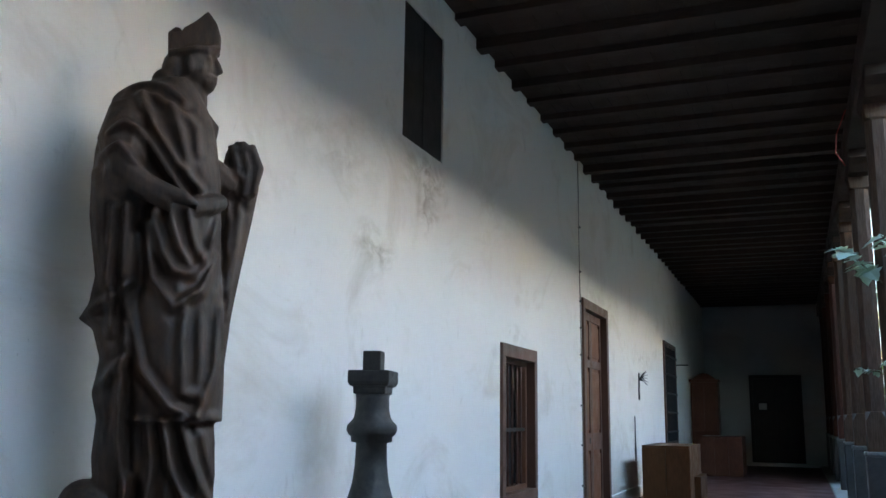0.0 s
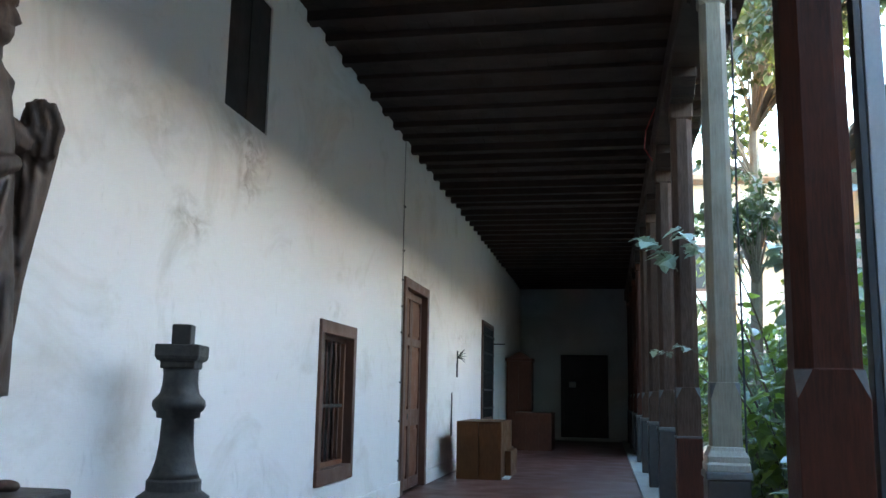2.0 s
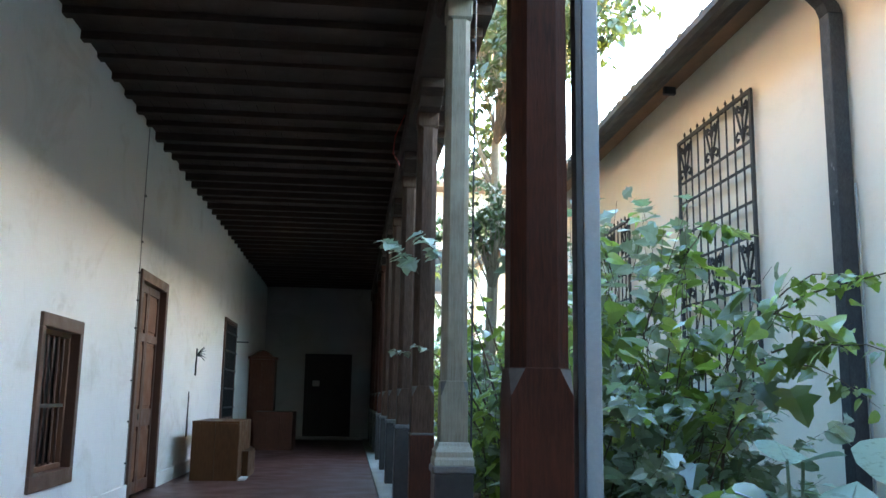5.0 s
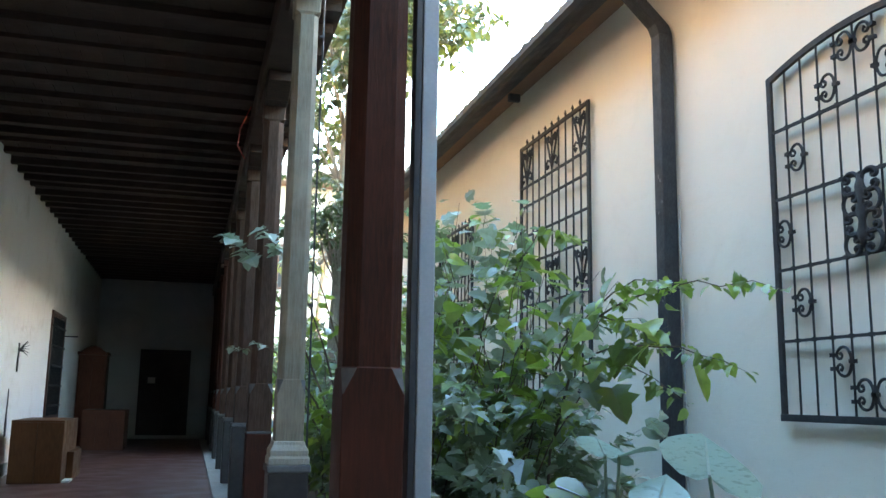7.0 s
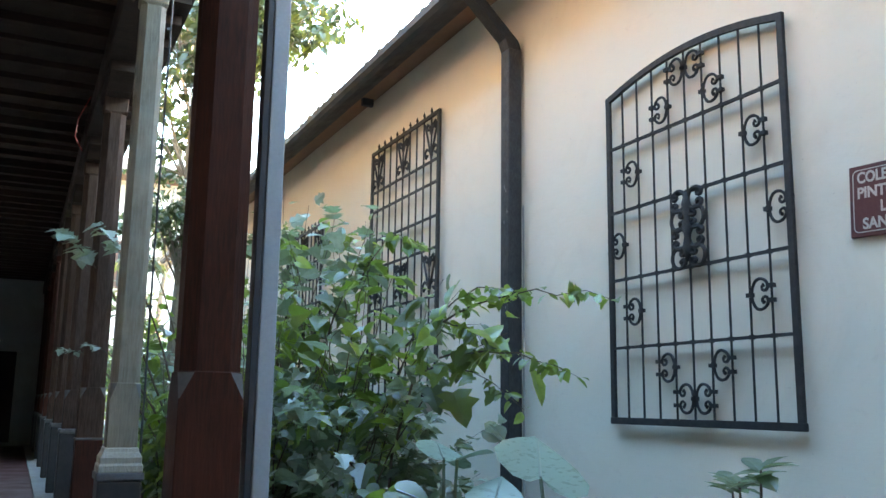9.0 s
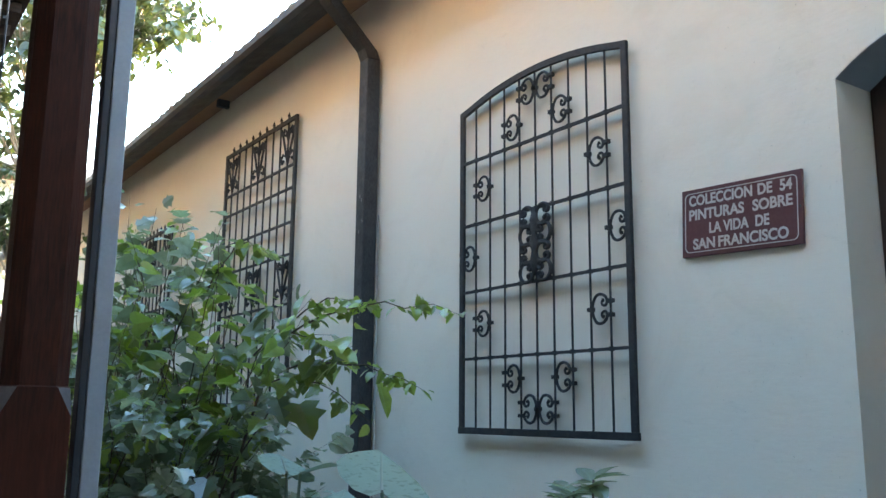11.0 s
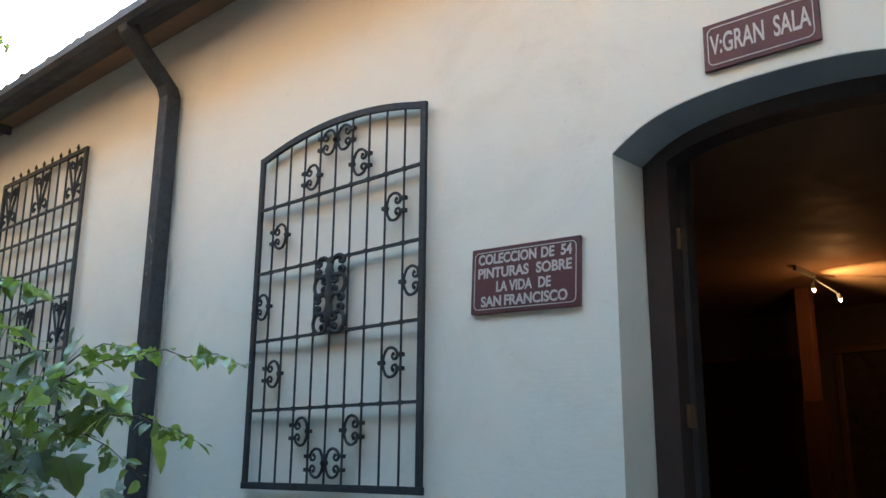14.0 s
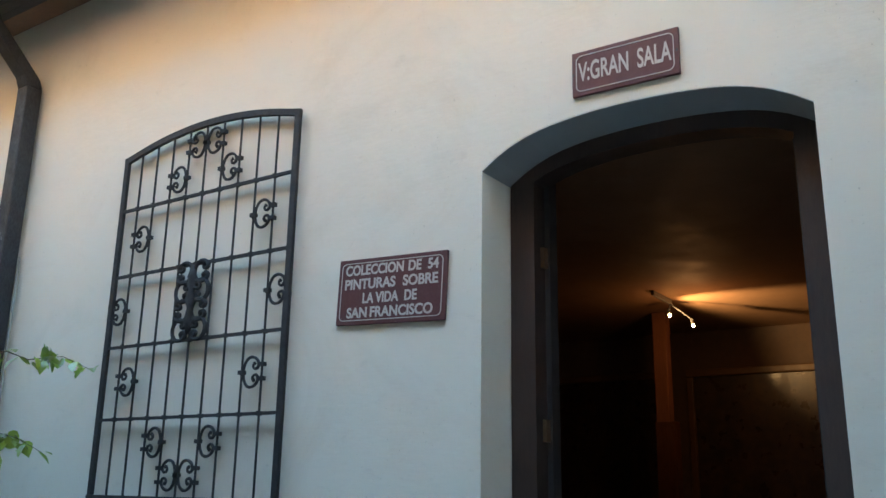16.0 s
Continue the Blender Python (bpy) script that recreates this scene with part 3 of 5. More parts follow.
tile_me.materials.append(M_TILE)
rt = random.Random(2)
n = 0
yy = HY0 + 0.1
while yy < HY1 - 0.1 and n < 150:
    o = new("roof_tile", tile_me)
    o.parent = er
    o.matrix_basis = pose(5.97 + rt.uniform(-0.02, 0.02), yy, 4.985 + rt.uniform(0, 0.012), 0, 0, rt.uniform(-3, 3))
    yy += 0.19
    n += 1
solo("hall_gable_south", Mesh().box(XR + 0.55, 15, HY0, HY0 + 0.29, -0.25, 5.0), M_RIGHT, "plain end wall of the hall", "wall", "structure")
solo("hall_gable", Mesh().box(XR + 0.55, 15, HY1 - 0.3, HY1, -0.25, 5.0), M_RIGHT, "plain end wall of the hall", "wall", "structure")

# downpipe
dp = thing("downpipe", (6.45, 6.37, -0.22), "black square sheet-metal downpipe with scuffed paint", "downpipe")
part("lower_pipe", Mesh().box(-0.065, 0.065, -0.07, 0.07, 0.0, 4.60), M_PIPE, dp, bevel=0.008)
q = [(-0.065, 0.07), (0.065, 0.07), (0.065, -0.07), (-0.065, -0.07)]
part("swan_neck", Mesh().rings([[(a, b, 4.60) for a, b in q], [(a - 0.03, b, 4.68) for a, b in q], [(a - 0.40, b + 0.02, 5.06) for a, b in q], [(a - 0.43, b + 0.02, 5.13) for a, b in q]]), M_PIPE, dp, bevel=0.006)
for z in (1.2,):
    part("strap", Mesh().box(-0.072, 0.10, -0.078, 0.078, z, z + 0.035), M_PIPE, dp)
fr = random.Random(61)
for k in range(9):   # where the black paint has flaked
    fy, fz = fr.uniform(-0.066, 0.02), fr.choice((3.05, 3.15, 3.3, 2.9, 2.35, 1.9)) + fr.uniform(-0.05, 0.05)
    w_, h_ = fr.uniform(0.004, 0.013), fr.uniform(0.012, 0.05)
    part("bare_patch", Mesh().prism([(fy - w_ * 0.3, fz), (fy + w_ * 0.7, fz + h_ * 0.2), (fy + w_, fz + h_ * 0.6), (fy + w_ * 0.4, fz + h_), (fy - w_ * 0.2, fz + h_ * 0.7)], (-0.0672, -0.0655), YZ), M_CAPST, dp, "bare grey metal where paint has flaked")
part("conduit", Mesh().tube([(0.06, -0.10, 0.0), (0.06, -0.105, 1.6), (0.062, -0.095, 3.2)], 0.009), M_KERB, dp, "thin pale conduit")


# ---- iron grilles ----
C_HALF = [(-1.0, 0.0), (-0.97, 0.3), (-0.82, 0.62), (-0.52, 0.9), (-0.1, 1.0), (0.34, 0.93), (0.68, 0.72), (0.8, 0.46), (0.66, 0.25), (0.38, 0.19), (0.16, 0.32), (0.16, 0.5), (0.32, 0.56)]


def c_scroll(mesh, y, z, w, h, sgn=1, r=0.0085, x=0.0):
    """An iron C whose ends roll inwards to a bead, opening towards sgn * y."""
    half = []
    n = len(C_HALF) - 1
    for i in range(n):   # rounded through the half outline's corners
        p0, p1, p2, p3 = (np.array(C_HALF[k]) if k >= 0 else np.array((C_HALF[1][0], -C_HALF[1][1])) for k in (i - 1, i, i + 1, min(i + 2, n)))
        for f in (0.0, 0.5):
            half.append(0.5 * (2 * p1 + (p2 - p0) * f + (2 * p0 - 5 * p1 + 4 * p2 - p3) * f * f + (3 * p1 - p0 - 3 * p2 + p3) * f ** 3))
    half.append(np.array(C_HALF[-1]))
    pts = [(a, -b) for a, b in reversed(half[1:])] + [(a, b) for a, b in half]
    m = len(pts) - 1
    rad = [r * (1.45 if i in (0, m) else 1.0 if 6 < i < m - 6 else 0.85) for i in range(m + 1)]
    return mesh.tube([(x, y + sgn * a * w, z + b * h) for a, b in pts], rad, 6)


def grille_arched():
    g = thing("window_grille", (6.50, 4.23, 1.222), "black wrought-iron window grille with arched top and scrolls", "grille", "wall grilles")
    hw, rows = 0.81, (0.488, 0.958, 1.44, 1.912)
    top = lambda y: 2.285 + 0.115 * (1 - (y / hw) ** 2)
    part("bottom_rail", Mesh().box(-0.014, 0.014, -hw - 0.03, hw + 0.03, -0.025, 0.02), M_IRON, g, bevel=0.004)
    for s in (-1, 1):
        part("stile", Mesh().box(-0.013, 0.013, s * hw - 0.022, s * hw + 0.022, 0.02, 2.31), M_IRON, g, bevel=0.004)
        part("wall_hook", Mesh().tube([(0.0, s * (hw - 0.09), 2.31), (0.06, s * (hw - 0.09), 2.34)], 0.012), M_KERB, g, "pale mortared fixing")
        part("fixing_pin", Mesh().tube([(0.0, s * (hw - 0.05), -0.01), (0.06, s * (hw - 0.05), -0.01)], 0.012), M_IRON, g)
    tr = Mesh()
    nseg = 20
    rr = []
    for i in range(nseg + 1):
        yv = -hw - 0.02 + (2 * hw + 0.04) * i / nseg
        zv = top(max(-hw, min(hw, yv)))
        rr.append([(-0.014, yv, zv - 0.02), (0.014, yv, zv - 0.02), (0.014, yv, zv + 0.022), (-0.014, yv, zv + 0.022)])
    part("top_rail", tr.rings(rr), M_IRON, g)
    bars = [-hw + 2 * hw * i / 10 for i in range(1, 10)]
    for yv in bars:
        part("bar", Mesh().tube([(0, yv, 0.0), (0, yv, top(yv))], 0.008, 6), M_IRON, g)
    for z in rows:
        cb = Mesh().box(-0.010, 0.010, -hw, hw, z - 0.009, z + 0.009)
        for yv in bars:
            cb.box(-0.012, 0.012, yv - 0.013, yv + 0.013, z - 0.013, z + 0.013)
        part("cross_bar", cb, M_IRON, g)
    pitch = 2 * hw / 10
    sc = [(k * s, z) for s in (-1, 1) for k, z in ((3.5, 1.685), (4.5, 1.20), (3.5, 0.726), (1.5, 0.34), (0.5, 0.145), (1.5, 2.05), (0.5, 2.265))]
    for k, z in sc:
        yv = k * pitch
        m = Mesh()
        sg = 1 if k > 0 else -1
        c_scroll(m, yv, z, pitch * 0.41, 0.087, sg, 0.0095)
        for side, dz in ((-1, 0.0), (1, -0.041), (1, 0.041)):   # collars on the bars
            a, b = sorted((yv + sg * side * pitch * 0.37, yv + sg * side * pitch * 0.62))
            m.box(-0.015, 0.015, a, b, z + dz - 0.012, z + dz + 0.012)
        part("scroll", m, M_IRON, g)
    for i in range(4):
        for s in (-1, 1):
            part("centre_scroll", c_scroll(Mesh(), s * pitch * 0.50, 1.02 + i * 0.122, pitch * 0.42, 0.066, s if i % 2 else -s, 0.0135, -0.012), M_IRON, g)
    part("centre_leaf", Mesh().rings([[(-0.02 + 0.01 * math.cos(a), 0.05 * math.sin(a) * k, z) for a in [2 * math.pi * j / 8 for j in range(8)]] for z, k in ((0.99, 0.2), (1.08, 0.9), (1.16, 0.4), (1.215, 1.0), (1.27, 0.4), (1.36, 0.9), (1.43, 0.2))]), M_IRON, g, smooth=True)


grille_arched()


def grille_straight(y, z0, z1, hw, group="wall grilles"):
    g = thing("window_grille", (6.49, y, z0), "tall black iron grille with a scrolled top band", "grille", group)
    h = z1 - z0
    part("bottom_rail", Mesh().box(-0.014, 0.014, -hw, hw, 0, 0.04), M_IRON, g)
    part("top_rail", Mesh().box(-0.014, 0.014, -hw - 0.02, hw + 0.02, h - 0.04, h), M_IRON, g)
    for s in (-1, 1):
        part("stile", Mesh().box(-0.014, 0.014, s * hw - 0.024, s * hw + 0.024, 0, h), M_IRON, g)
    bars = [-hw + 2 * hw * i / 10 for i in range(1, 10)]
    for yv in bars:
        m = Mesh().tube([(0, yv, 0.0), (0, yv, h + 0.03)], 0.010, 6)
        m.tube([(0, yv, h + 0.03), (0, yv, h + 0.075)], [0.018, 0.002], 6)
        part("bar", m, M_IRON, g)
    bands = [h - 0.52, h - 0.76, h - 1.12, h - 1.45, h - 1.95, h - 2.3]
    for z in bands:
        if z > 0.1:
            part("cross_bar", Mesh().box(-0.010, 0.010, -hw, hw, z - 0.012, z + 0.012), M_IRON, g)
    for zc in (h - 0.28, h - 1.70):
        if zc < 0.3:
            continue
        for k in (-4, 0, 4):   # lily panels: a stem, two arms and four curls
            yv = k * 2 * hw / 10
            m = Mesh().tube([(0, yv, zc - 0.22), (0, yv, zc + 0.21)], 0.010, 5)
            for s in (-1, 1):
                m.tube([(0, yv, zc - 0.2), (0, yv + s * 0.075, zc - 0.01), (0, yv + s * 0.165, zc + 0.2)], 0.013, 5)
                m.tube([(0, yv + s * 0.01, zc + 0.06), (0, yv + s * 0.045, zc + 0.16), (0, yv + s * 0.095, zc + 0.19), (0, yv + s * 0.105, zc + 0.14), (0, yv + s * 0.07, zc + 0.12)], [0.010, 0.012, 0.012, 0.012, 0.016], 6)
                m.tube([(0, yv + s * 0.04, zc - 0.12), (0, yv + s * 0.11, zc - 0.08), (0, yv + s * 0.155, zc - 0.12), (0, yv + s * 0.13, zc - 0.18), (0, yv + s * 0.095, zc - 0.15)], [0.010, 0.012, 0.012, 0.012, 0.016], 6)
            part("lily_scroll", m, M_IRON, g)


grille_straight(8.865, 1.38, 4.335, 0.945)
grille_straight(12.6, 1.2, 3.82, 0.85)


# ---- signs ----
def sign(y, z, w, h, roll, lines, size, label):
    t = thing("wall_sign", (XR, y, z), label, "sign", "painted signs")
    t.matrix_basis = Matrix.Translation((XR, y, z)) @ Euler((radians(roll), 0, 0)).to_matrix().to_4x4()
    part("plate", Mesh().box(-0.022, -0.002, -w / 2, w / 2, -h / 2, h / 2), M_SIGN, t, "maroon enamelled plate", bevel=0.004)
    e = 0.022
    o, c = 0.0045, 0.03
    line = Mesh()
    a, b = w / 2 - e, h / 2 - e
    for y0, y1, z0, z1 in ((-a + c, a - c, b - o, b), (-a + c, a - c, -b, -b + o), (-a, -a + o, -b + c, b - c), (a - o, a, -b + c, b - c)):
        line.box(-0.0245, -0.022, y0, y1, z0, z1)
    for sy in (-1, 1):
        for sz in (-1, 1):
            arc = [(sy * (a - c * (1 - math.sin(f))), sz * (b - c * (1 - math.cos(f)))) for f in [math.pi / 2 * i / 5 for i in range(6)]]
            inn = [(sy * (a - o - (c - o) * (1 - math.sin(f))), sz * (b - o - (c - o) * (1 - math.cos(f)))) for f in [math.pi / 2 * i / 5 for i in range(6)]]
            for i in range(5):
                line.prism([arc[i], arc[i + 1], inn[i + 1], inn[i]], (-0.0245, -0.022), YZ)
    part("border_line", line, M_CREAM, t, "cream border line")
    for sy in (-1, 1):
        part("screw", Mesh().lathe([(0.006, 0), (0.006, 0.003)], 8), M_STEELD, t).matrix_basis = Matrix.Translation((-0.022, sy * (w / 2 - 0.010), 0)) @ Euler((0, radians(-90), 0)).to_matrix().to_4x4()
    for text, dz, width, gaps in lines:
        words = []
        for word in text.split():
            cu = bpy.data.curves.new("lettering", "FONT")
            cu.body, cu.size, cu.align_y, cu.extrude = word, size, "CENTER", 0.001
            cu.offset = 0.0022
            tmp = bpy.data.objects.new("lettering_curve", cu)
            scene.collection.objects.link(tmp)
            bpy.context.view_layer.update()
            me = bpy.data.meshes.new_from_object(tmp.evaluated_get(bpy.context.evaluated_depsgraph_get()))
            bpy.data.objects.remove(tmp)
            lo, hi = min(v.co.x for v in me.vertices), max(v.co.x for v in me.vertices)
            words.append((me, lo, hi - lo))
        k = (width - sum(gaps)) / sum(w_ for me, lo, w_ in words)
        at = width / 2
        for i, (me, lo, w_) in enumerate(words):
            for v in me.vertices:   # the letters read towards -y
                v.co = Vector((-0.0235 - v.co.z, at - (v.co.x - lo) * k, dz + v.co.y))
            at -= w_ * k + (gaps[i] if i < len(gaps) else 0)
            ob = new("lettering", me)
            me.materials.clear()
            me.materials.append(M_CREAM)
            ob.parent = t
            tagged(ob, "cream painted capitals")


sign(2.703, 2.338, 0.72, 0.366, 2.3, [("COLECCION DE 54", 0.116, 0.62, (0.032, 0.042)), ("PINTURAS SOBRE", 0.038, 0.62, (0.05,)), ("LA VIDA DE", -0.042, 0.36, (0.012, 0.04)), ("SAN FRANCISCO", -0.120, 0.57, (0.022,))], 0.078, "maroon sign lettered in cream about fifty-four paintings")
sign(1.343, 3.292, 0.54, 0.236, 0.6, [("V:GRAN SALA", 0.0, 0.47, (0.045,))], 0.14, "maroon sign lettered in cream naming the hall")


# ---- cloister: openings and furniture ----
def window_low():
    y0, y1, z0, z1 = W1
    w = thing("window_1", (0, (y0 + y1) / 2, z0), "brown timber window with upright spindles and dark inside", "window", kind="structure")
    h, hw = z1 - z0, (y1 - y0) / 2
    f = 0.125
    for a, b, c, d in ((-hw, hw, 0, f + 0.02), (-hw, hw, h - f, h), (-hw, -hw + f * 0.8, f + 0.02, h - f), (hw - f * 0.8, hw, f + 0.02, h - f)):
        part("frame_board", Mesh().box(-0.12, 0.03, a, b, c, d), M_FRAME, w, bevel=0.006)
    iy = hw - f * 0.8
    for a, b, c, d in ((-iy, iy, f + 0.02, f + 0.07), (-iy, iy, h - f - 0.05, h - f), (-iy, -iy + 0.05, f + 0.07, h - f - 0.05), (iy - 0.05, iy, f + 0.07, h - f - 0.05)):
        part("sash_board", Mesh().box(-0.17, -0.06, a, b, c, d), M_DOOR, w, bevel=0.004)
    n = 6
    for i in range(n):
        yv = -iy + 0.05 + (2 * iy - 0.1) * (i + 0.5) / n
        prof = [(0.012, f + 0.06), (0.012, 0.30), (0.016, 0.33), (0.010, 0.37), (0.014, 0.62), (0.010, 0.88), (0.016, 0.93), (0.011, 0.97), (0.014, 1.2), (0.012, h - f - 0.05)]
        part("spindle", Mesh().lathe(prof, 8, -0.09, yv), M_FRAME, w, smooth=True)
    part("cross_rail", Mesh().box(-0.11, -0.07, -iy, iy, 0.72, 0.755), M_DARKW, w)
    for yv in (-0.04, 0.42):
        part("shutter_rail", Mesh().box(-0.21, -0.18, yv - 0.16, yv + 0.2, 0.5, 0.53), M_DARKW, w)
    part("pane", Mesh().box(-0.235, -0.22, -hw, hw, 0, h), M_GLASSD, w, "dark glass")


window_low()


def door_west():
    y0, y1, z0, z1 = D1
    d = thing("door_1", (0, (y0 + y1) / 2, 0), "closed brown panelled timber door in a deep frame", "door", kind="structure")
    hw = (y1 - y0) / 2
    f = 0.13
    part("lintel", Mesh().box(-0.2, 0.03, -hw, hw, z1 - f, z1), M_FRAME, d, bevel=0.006)
    for s in (-1, 1):
        a, b = sorted((s * hw, s * (hw - f)))
        part("jamb", Mesh().box(-0.2, 0.03, a, b, 0, z1 - f), M_FRAME, d, bevel=0.006)
    iw = hw - f
    for s in (-1, 1):
        a0, a1 = sorted((s * 0.004, s * iw))
        leaf = part("door_leaf", Mesh().box(-0.13, -0.09, a0, a1, 0.01, z1 - f), M_DOOR, d, bevel=0.003)
        H_ = z1 - f
        for za, zb in ((0.0, 0.16), (0.86, 1.10), (1.98, 2.10), (H_ - 0.12, H_)):
            part("rail", Mesh().box(-0.09, -0.062, a0, a1, za + 0.01, zb), M_FRAME, leaf, bevel=0.004)
        for yv in (a0, a1 - 0.08):
            part("stile", Mesh().box(-0.0895, -0.064, yv, yv + 0.08, 0.012, H_ - 0.002), M_FRAME, leaf, bevel=0.004)
        for za, zb in ((0.2, 0.82), (1.14, 1.94), (2.14, H_ - 0.16)):
            part("panel", Mesh().box(-0.09, -0.072, a0 + 0.10, a1 - 0.10, za, zb), M_DOOR, leaf, bevel=0.014)
    part("lock_plate", Mesh().box(-0.062, -0.056, -0.16, -0.10, 0.96, 1.04), M_STEELD, d, "small dark lock plate")


door_west()


def window_far():
    y0, y1, z0, z1 = W2
    w = thing("window_2", (0, (y0 + y1) / 2, z0), "dark shuttered window with an iron grating", "window", kind="structure")
    h, hw = z1 - z0, (y1 - y0) / 2
    for a, b, c, d in ((-hw, hw, 0, 0.1), (-hw, hw, h - 0.12, h), (-hw, -hw + 0.1, 0.1, h - 0.12), (hw - 0.1, hw, 0.1, h - 0.12)):
        part("frame_board", Mesh().box(-0.1, 0.035, a, b, c, d), M_FRAME, w, bevel=0.006)
    part("shutter", Mesh().box(-0.16, -0.12, -hw + 0.1, hw - 0.1, 0.1, h - 0.12), M_DARKW, w, "dark closed shutter")
    for i in range(9):
        yv = -hw + 0.2 + i * (2 * hw - 0.4) / 8
        part("bar", Mesh().tube([(0.03, yv, 0.05), (0.03, yv, h - 0.06)], 0.014), M_IRON, w)
    for k in range(5):
        z = 0.3 + k * (h - 0.6) / 4
        part("cross_bar", Mesh().box(0.036, 0.056, -hw + 0.05, hw - 0.05, z - 0.02, z + 0.02), M_IRON, w)
    part("bracket", Mesh().tube([(0.0, hw - 0.02, h - 0.42), (0.30, hw + 0.02, h - 0.42)], 0.014), M_STEELD, w, "projecting iron bracket")


window_far()


def window_high():
    y0, y1, z0, z1 = HW
    w = thing("window_3", (0, (y0 + y1) / 2, z0), "small high window closed by a black shutter", "window", kind="structure")
    h, hw = z1 - z0, (y1 - y0) / 2
    for i in range(4):
        a = -hw + 0.004 + i * (2 * hw - 0.008) / 4
        part("shutter_board", Mesh().box(-0.035 - 0.004 * (i % 2), -0.008 - 0.004 * (i % 2), a, a + (2 * hw - 0.008) / 4 - 0.004, 0.004, h - 0.004), M_DARKW, w, bevel=0.003)
    part("backing", Mesh().box(-0.09, -0.06, -hw, hw, 0, h), M_DARKW, w)


window_high()

de = thing("door_3", ((DE[0] + DE[1]) / 2, Y1, 0), "dark closed timber double door with a paper notice", "door", kind="structure")
hw = (DE[1] - DE[0]) / 2
for s in (-1, 1):
    a, b = sorted((s * hw, s * (hw - 0.1)))
    part("jamb", Mesh().box(a, b, -0.02, 0.25, 0, DE[3]), M_DARKW, de)
    a, b = sorted((s * 0.004, s * (hw - 0.1)))
    lf = part("door_leaf", Mesh().box(a, b, 0.08, 0.13, 0.01, DE[3] - 0.1), M_DARKW, de, bevel=0.004)
    for za, zb in ((0.15, 0.9), (1.05, 1.75), (1.9, 2.4)):
        part("panel", Mesh().box(a + 0.1, b - 0.1, 0.062, 0.08, za, zb), M_DARKW, lf, bevel=0.008)
part("lintel", Mesh().box(-hw + 0.1, hw - 0.1, -0.02, 0.25, DE[3] - 0.1, DE[3]), M_DARKW, de)
part("backing", Mesh().box(-hw, hw, 0.26, 0.3, 0, DE[3]), M_DARKW, de)
part("notice", Mesh().box(-0.48, -0.26, 0.052, 0.06, 1.62, 1.80), M_PAPER, de, "small paper notice")
solo("door_step", Mesh().box(0.6, 3.1, Y1 - 0.35, Y1, 0.0, 0.09), M_END, "low pale step at the end door", "step", "structure", bevel=0.01)


def chest(name, x0, x1, y0, y1, h, mat, label, boards):
    t = thing(name, ((x0 + x1) / 2, (y0 + y1) / 2, 0), label, "chest")
    hx, hy = (x1 - x0) / 2, (y1 - y0) / 2
    part("body", Mesh().box(-hx + 0.02, hx - 0.02, -hy + 0.02, hy - 0.02, 0.02, h - 0.03), mat, t)
    part("lid", Mesh().box(-hx, hx, -hy, hy, h - 0.03, h), mat, t, bevel=0.006)
    for i in range(boards):
        a, b = -hx + 2 * hx * i / boards, -hx + 2 * hx * (i + 1) / boards
        part("front_board", Mesh().box(a + 0.003, b - 0.003, -hy, -hy + 0.019, 0.0, h - 0.031), mat, t, bevel=0.004)
    for i in range(3):
        a, b = -hy + 0.02 + (2 * hy - 0.02) * i / 3, -hy + 0.02 + (2 * hy - 0.02) * (i + 1) / 3
        part("side_board", Mesh().box(hx - 0.019, hx, a + 0.003, b - 0.003, 0.0, h - 0.031), mat, t, bevel=0.004)
    return t


ch = chest("wooden_chest", 0.30, 1.02, 14.25, 15.9, 0.90, M_CHEST, "plain brown wooden chest standing by the wall", 2)
part("step", Mesh().box(0.362, 0.46, -0.3, 0.7, 0.0, 0.42), M_CHEST, ch, bevel=0.008)
part("sill_board", Mesh().box(0.365, 0.47, -0.72, -0.31, 0.0, 0.03), M_PAPER, ch, "pale board on the floor")
chest("wooden_chest", 0.40, 1.34, 22.2, 23.6, 0.92, M_CABIN, "dark reddish low chest standing before the tall cabinet", 3)
cab = thing("tall_cabinet", (0.37, 24.2, 0), "dark reddish tall cabinet with an arched cornice", "cabinet")
part("body", Mesh().box(-0.34, 0.34, -0.3, 0.3, 0.0, 2.25), M_CABIN, cab, bevel=0.01)
part("cornice", Mesh().box(-0.37, 0.37, -0.34, 0.32, 2.25, 2.33), M_CABIN, cab, bevel=0.015)
cr = [(-0.34, 2.33)] + [(-0.30 + 0.6 * i / 10, 2.33 + 0.16 * math.sin(math.pi * i / 10)) for i in range(11)] + [(0.34, 2.33)]
part("crest", Mesh().prism(cr, (-0.30, -0.24), Matrix(((1, 0, 0, 0), (0, 0, 1, 0), (0, 1, 0, 0), (0, 0, 0, 1)))), M_CABIN, cab, "arched crest")
for s in (-1, 1):
    a, b = sorted((s * 0.01, s * 0.30))
    part("cabinet_door", Mesh().box(a, b, -0.325, -0.30, 1.0, 2.18), M_CABIN, cab, bevel=0.008)

# cable, hooks and a wall ornament
cb = thing("wall_cable", (0.0, 11.44, 0.2), "thin grey cable clipped up the wall beside the door", "cable")
part("cable", Mesh().tube([(0.012, 0.02, 0.0), (0.012, 0.03, 1.0), (0.012, 0.0, 2.4), (0.012, -0.03, 3.2), (0.012, -0.03, 4.5)], 0.007, 5), M_KERB, cb)
for z in (0.25, 0.75, 1.25, 1.9, 2.25, 2.6, 3.0, 3.6):
    part("clip", Mesh().box(0.0, 0.022, -0.02, 0.04, z, z + 0.02), M_STEELD, cb)
wo = thing("wall_bracket", (0.0, 16.0, 1.98), "small dark wrought bracket fixed to the wall", "bracket")
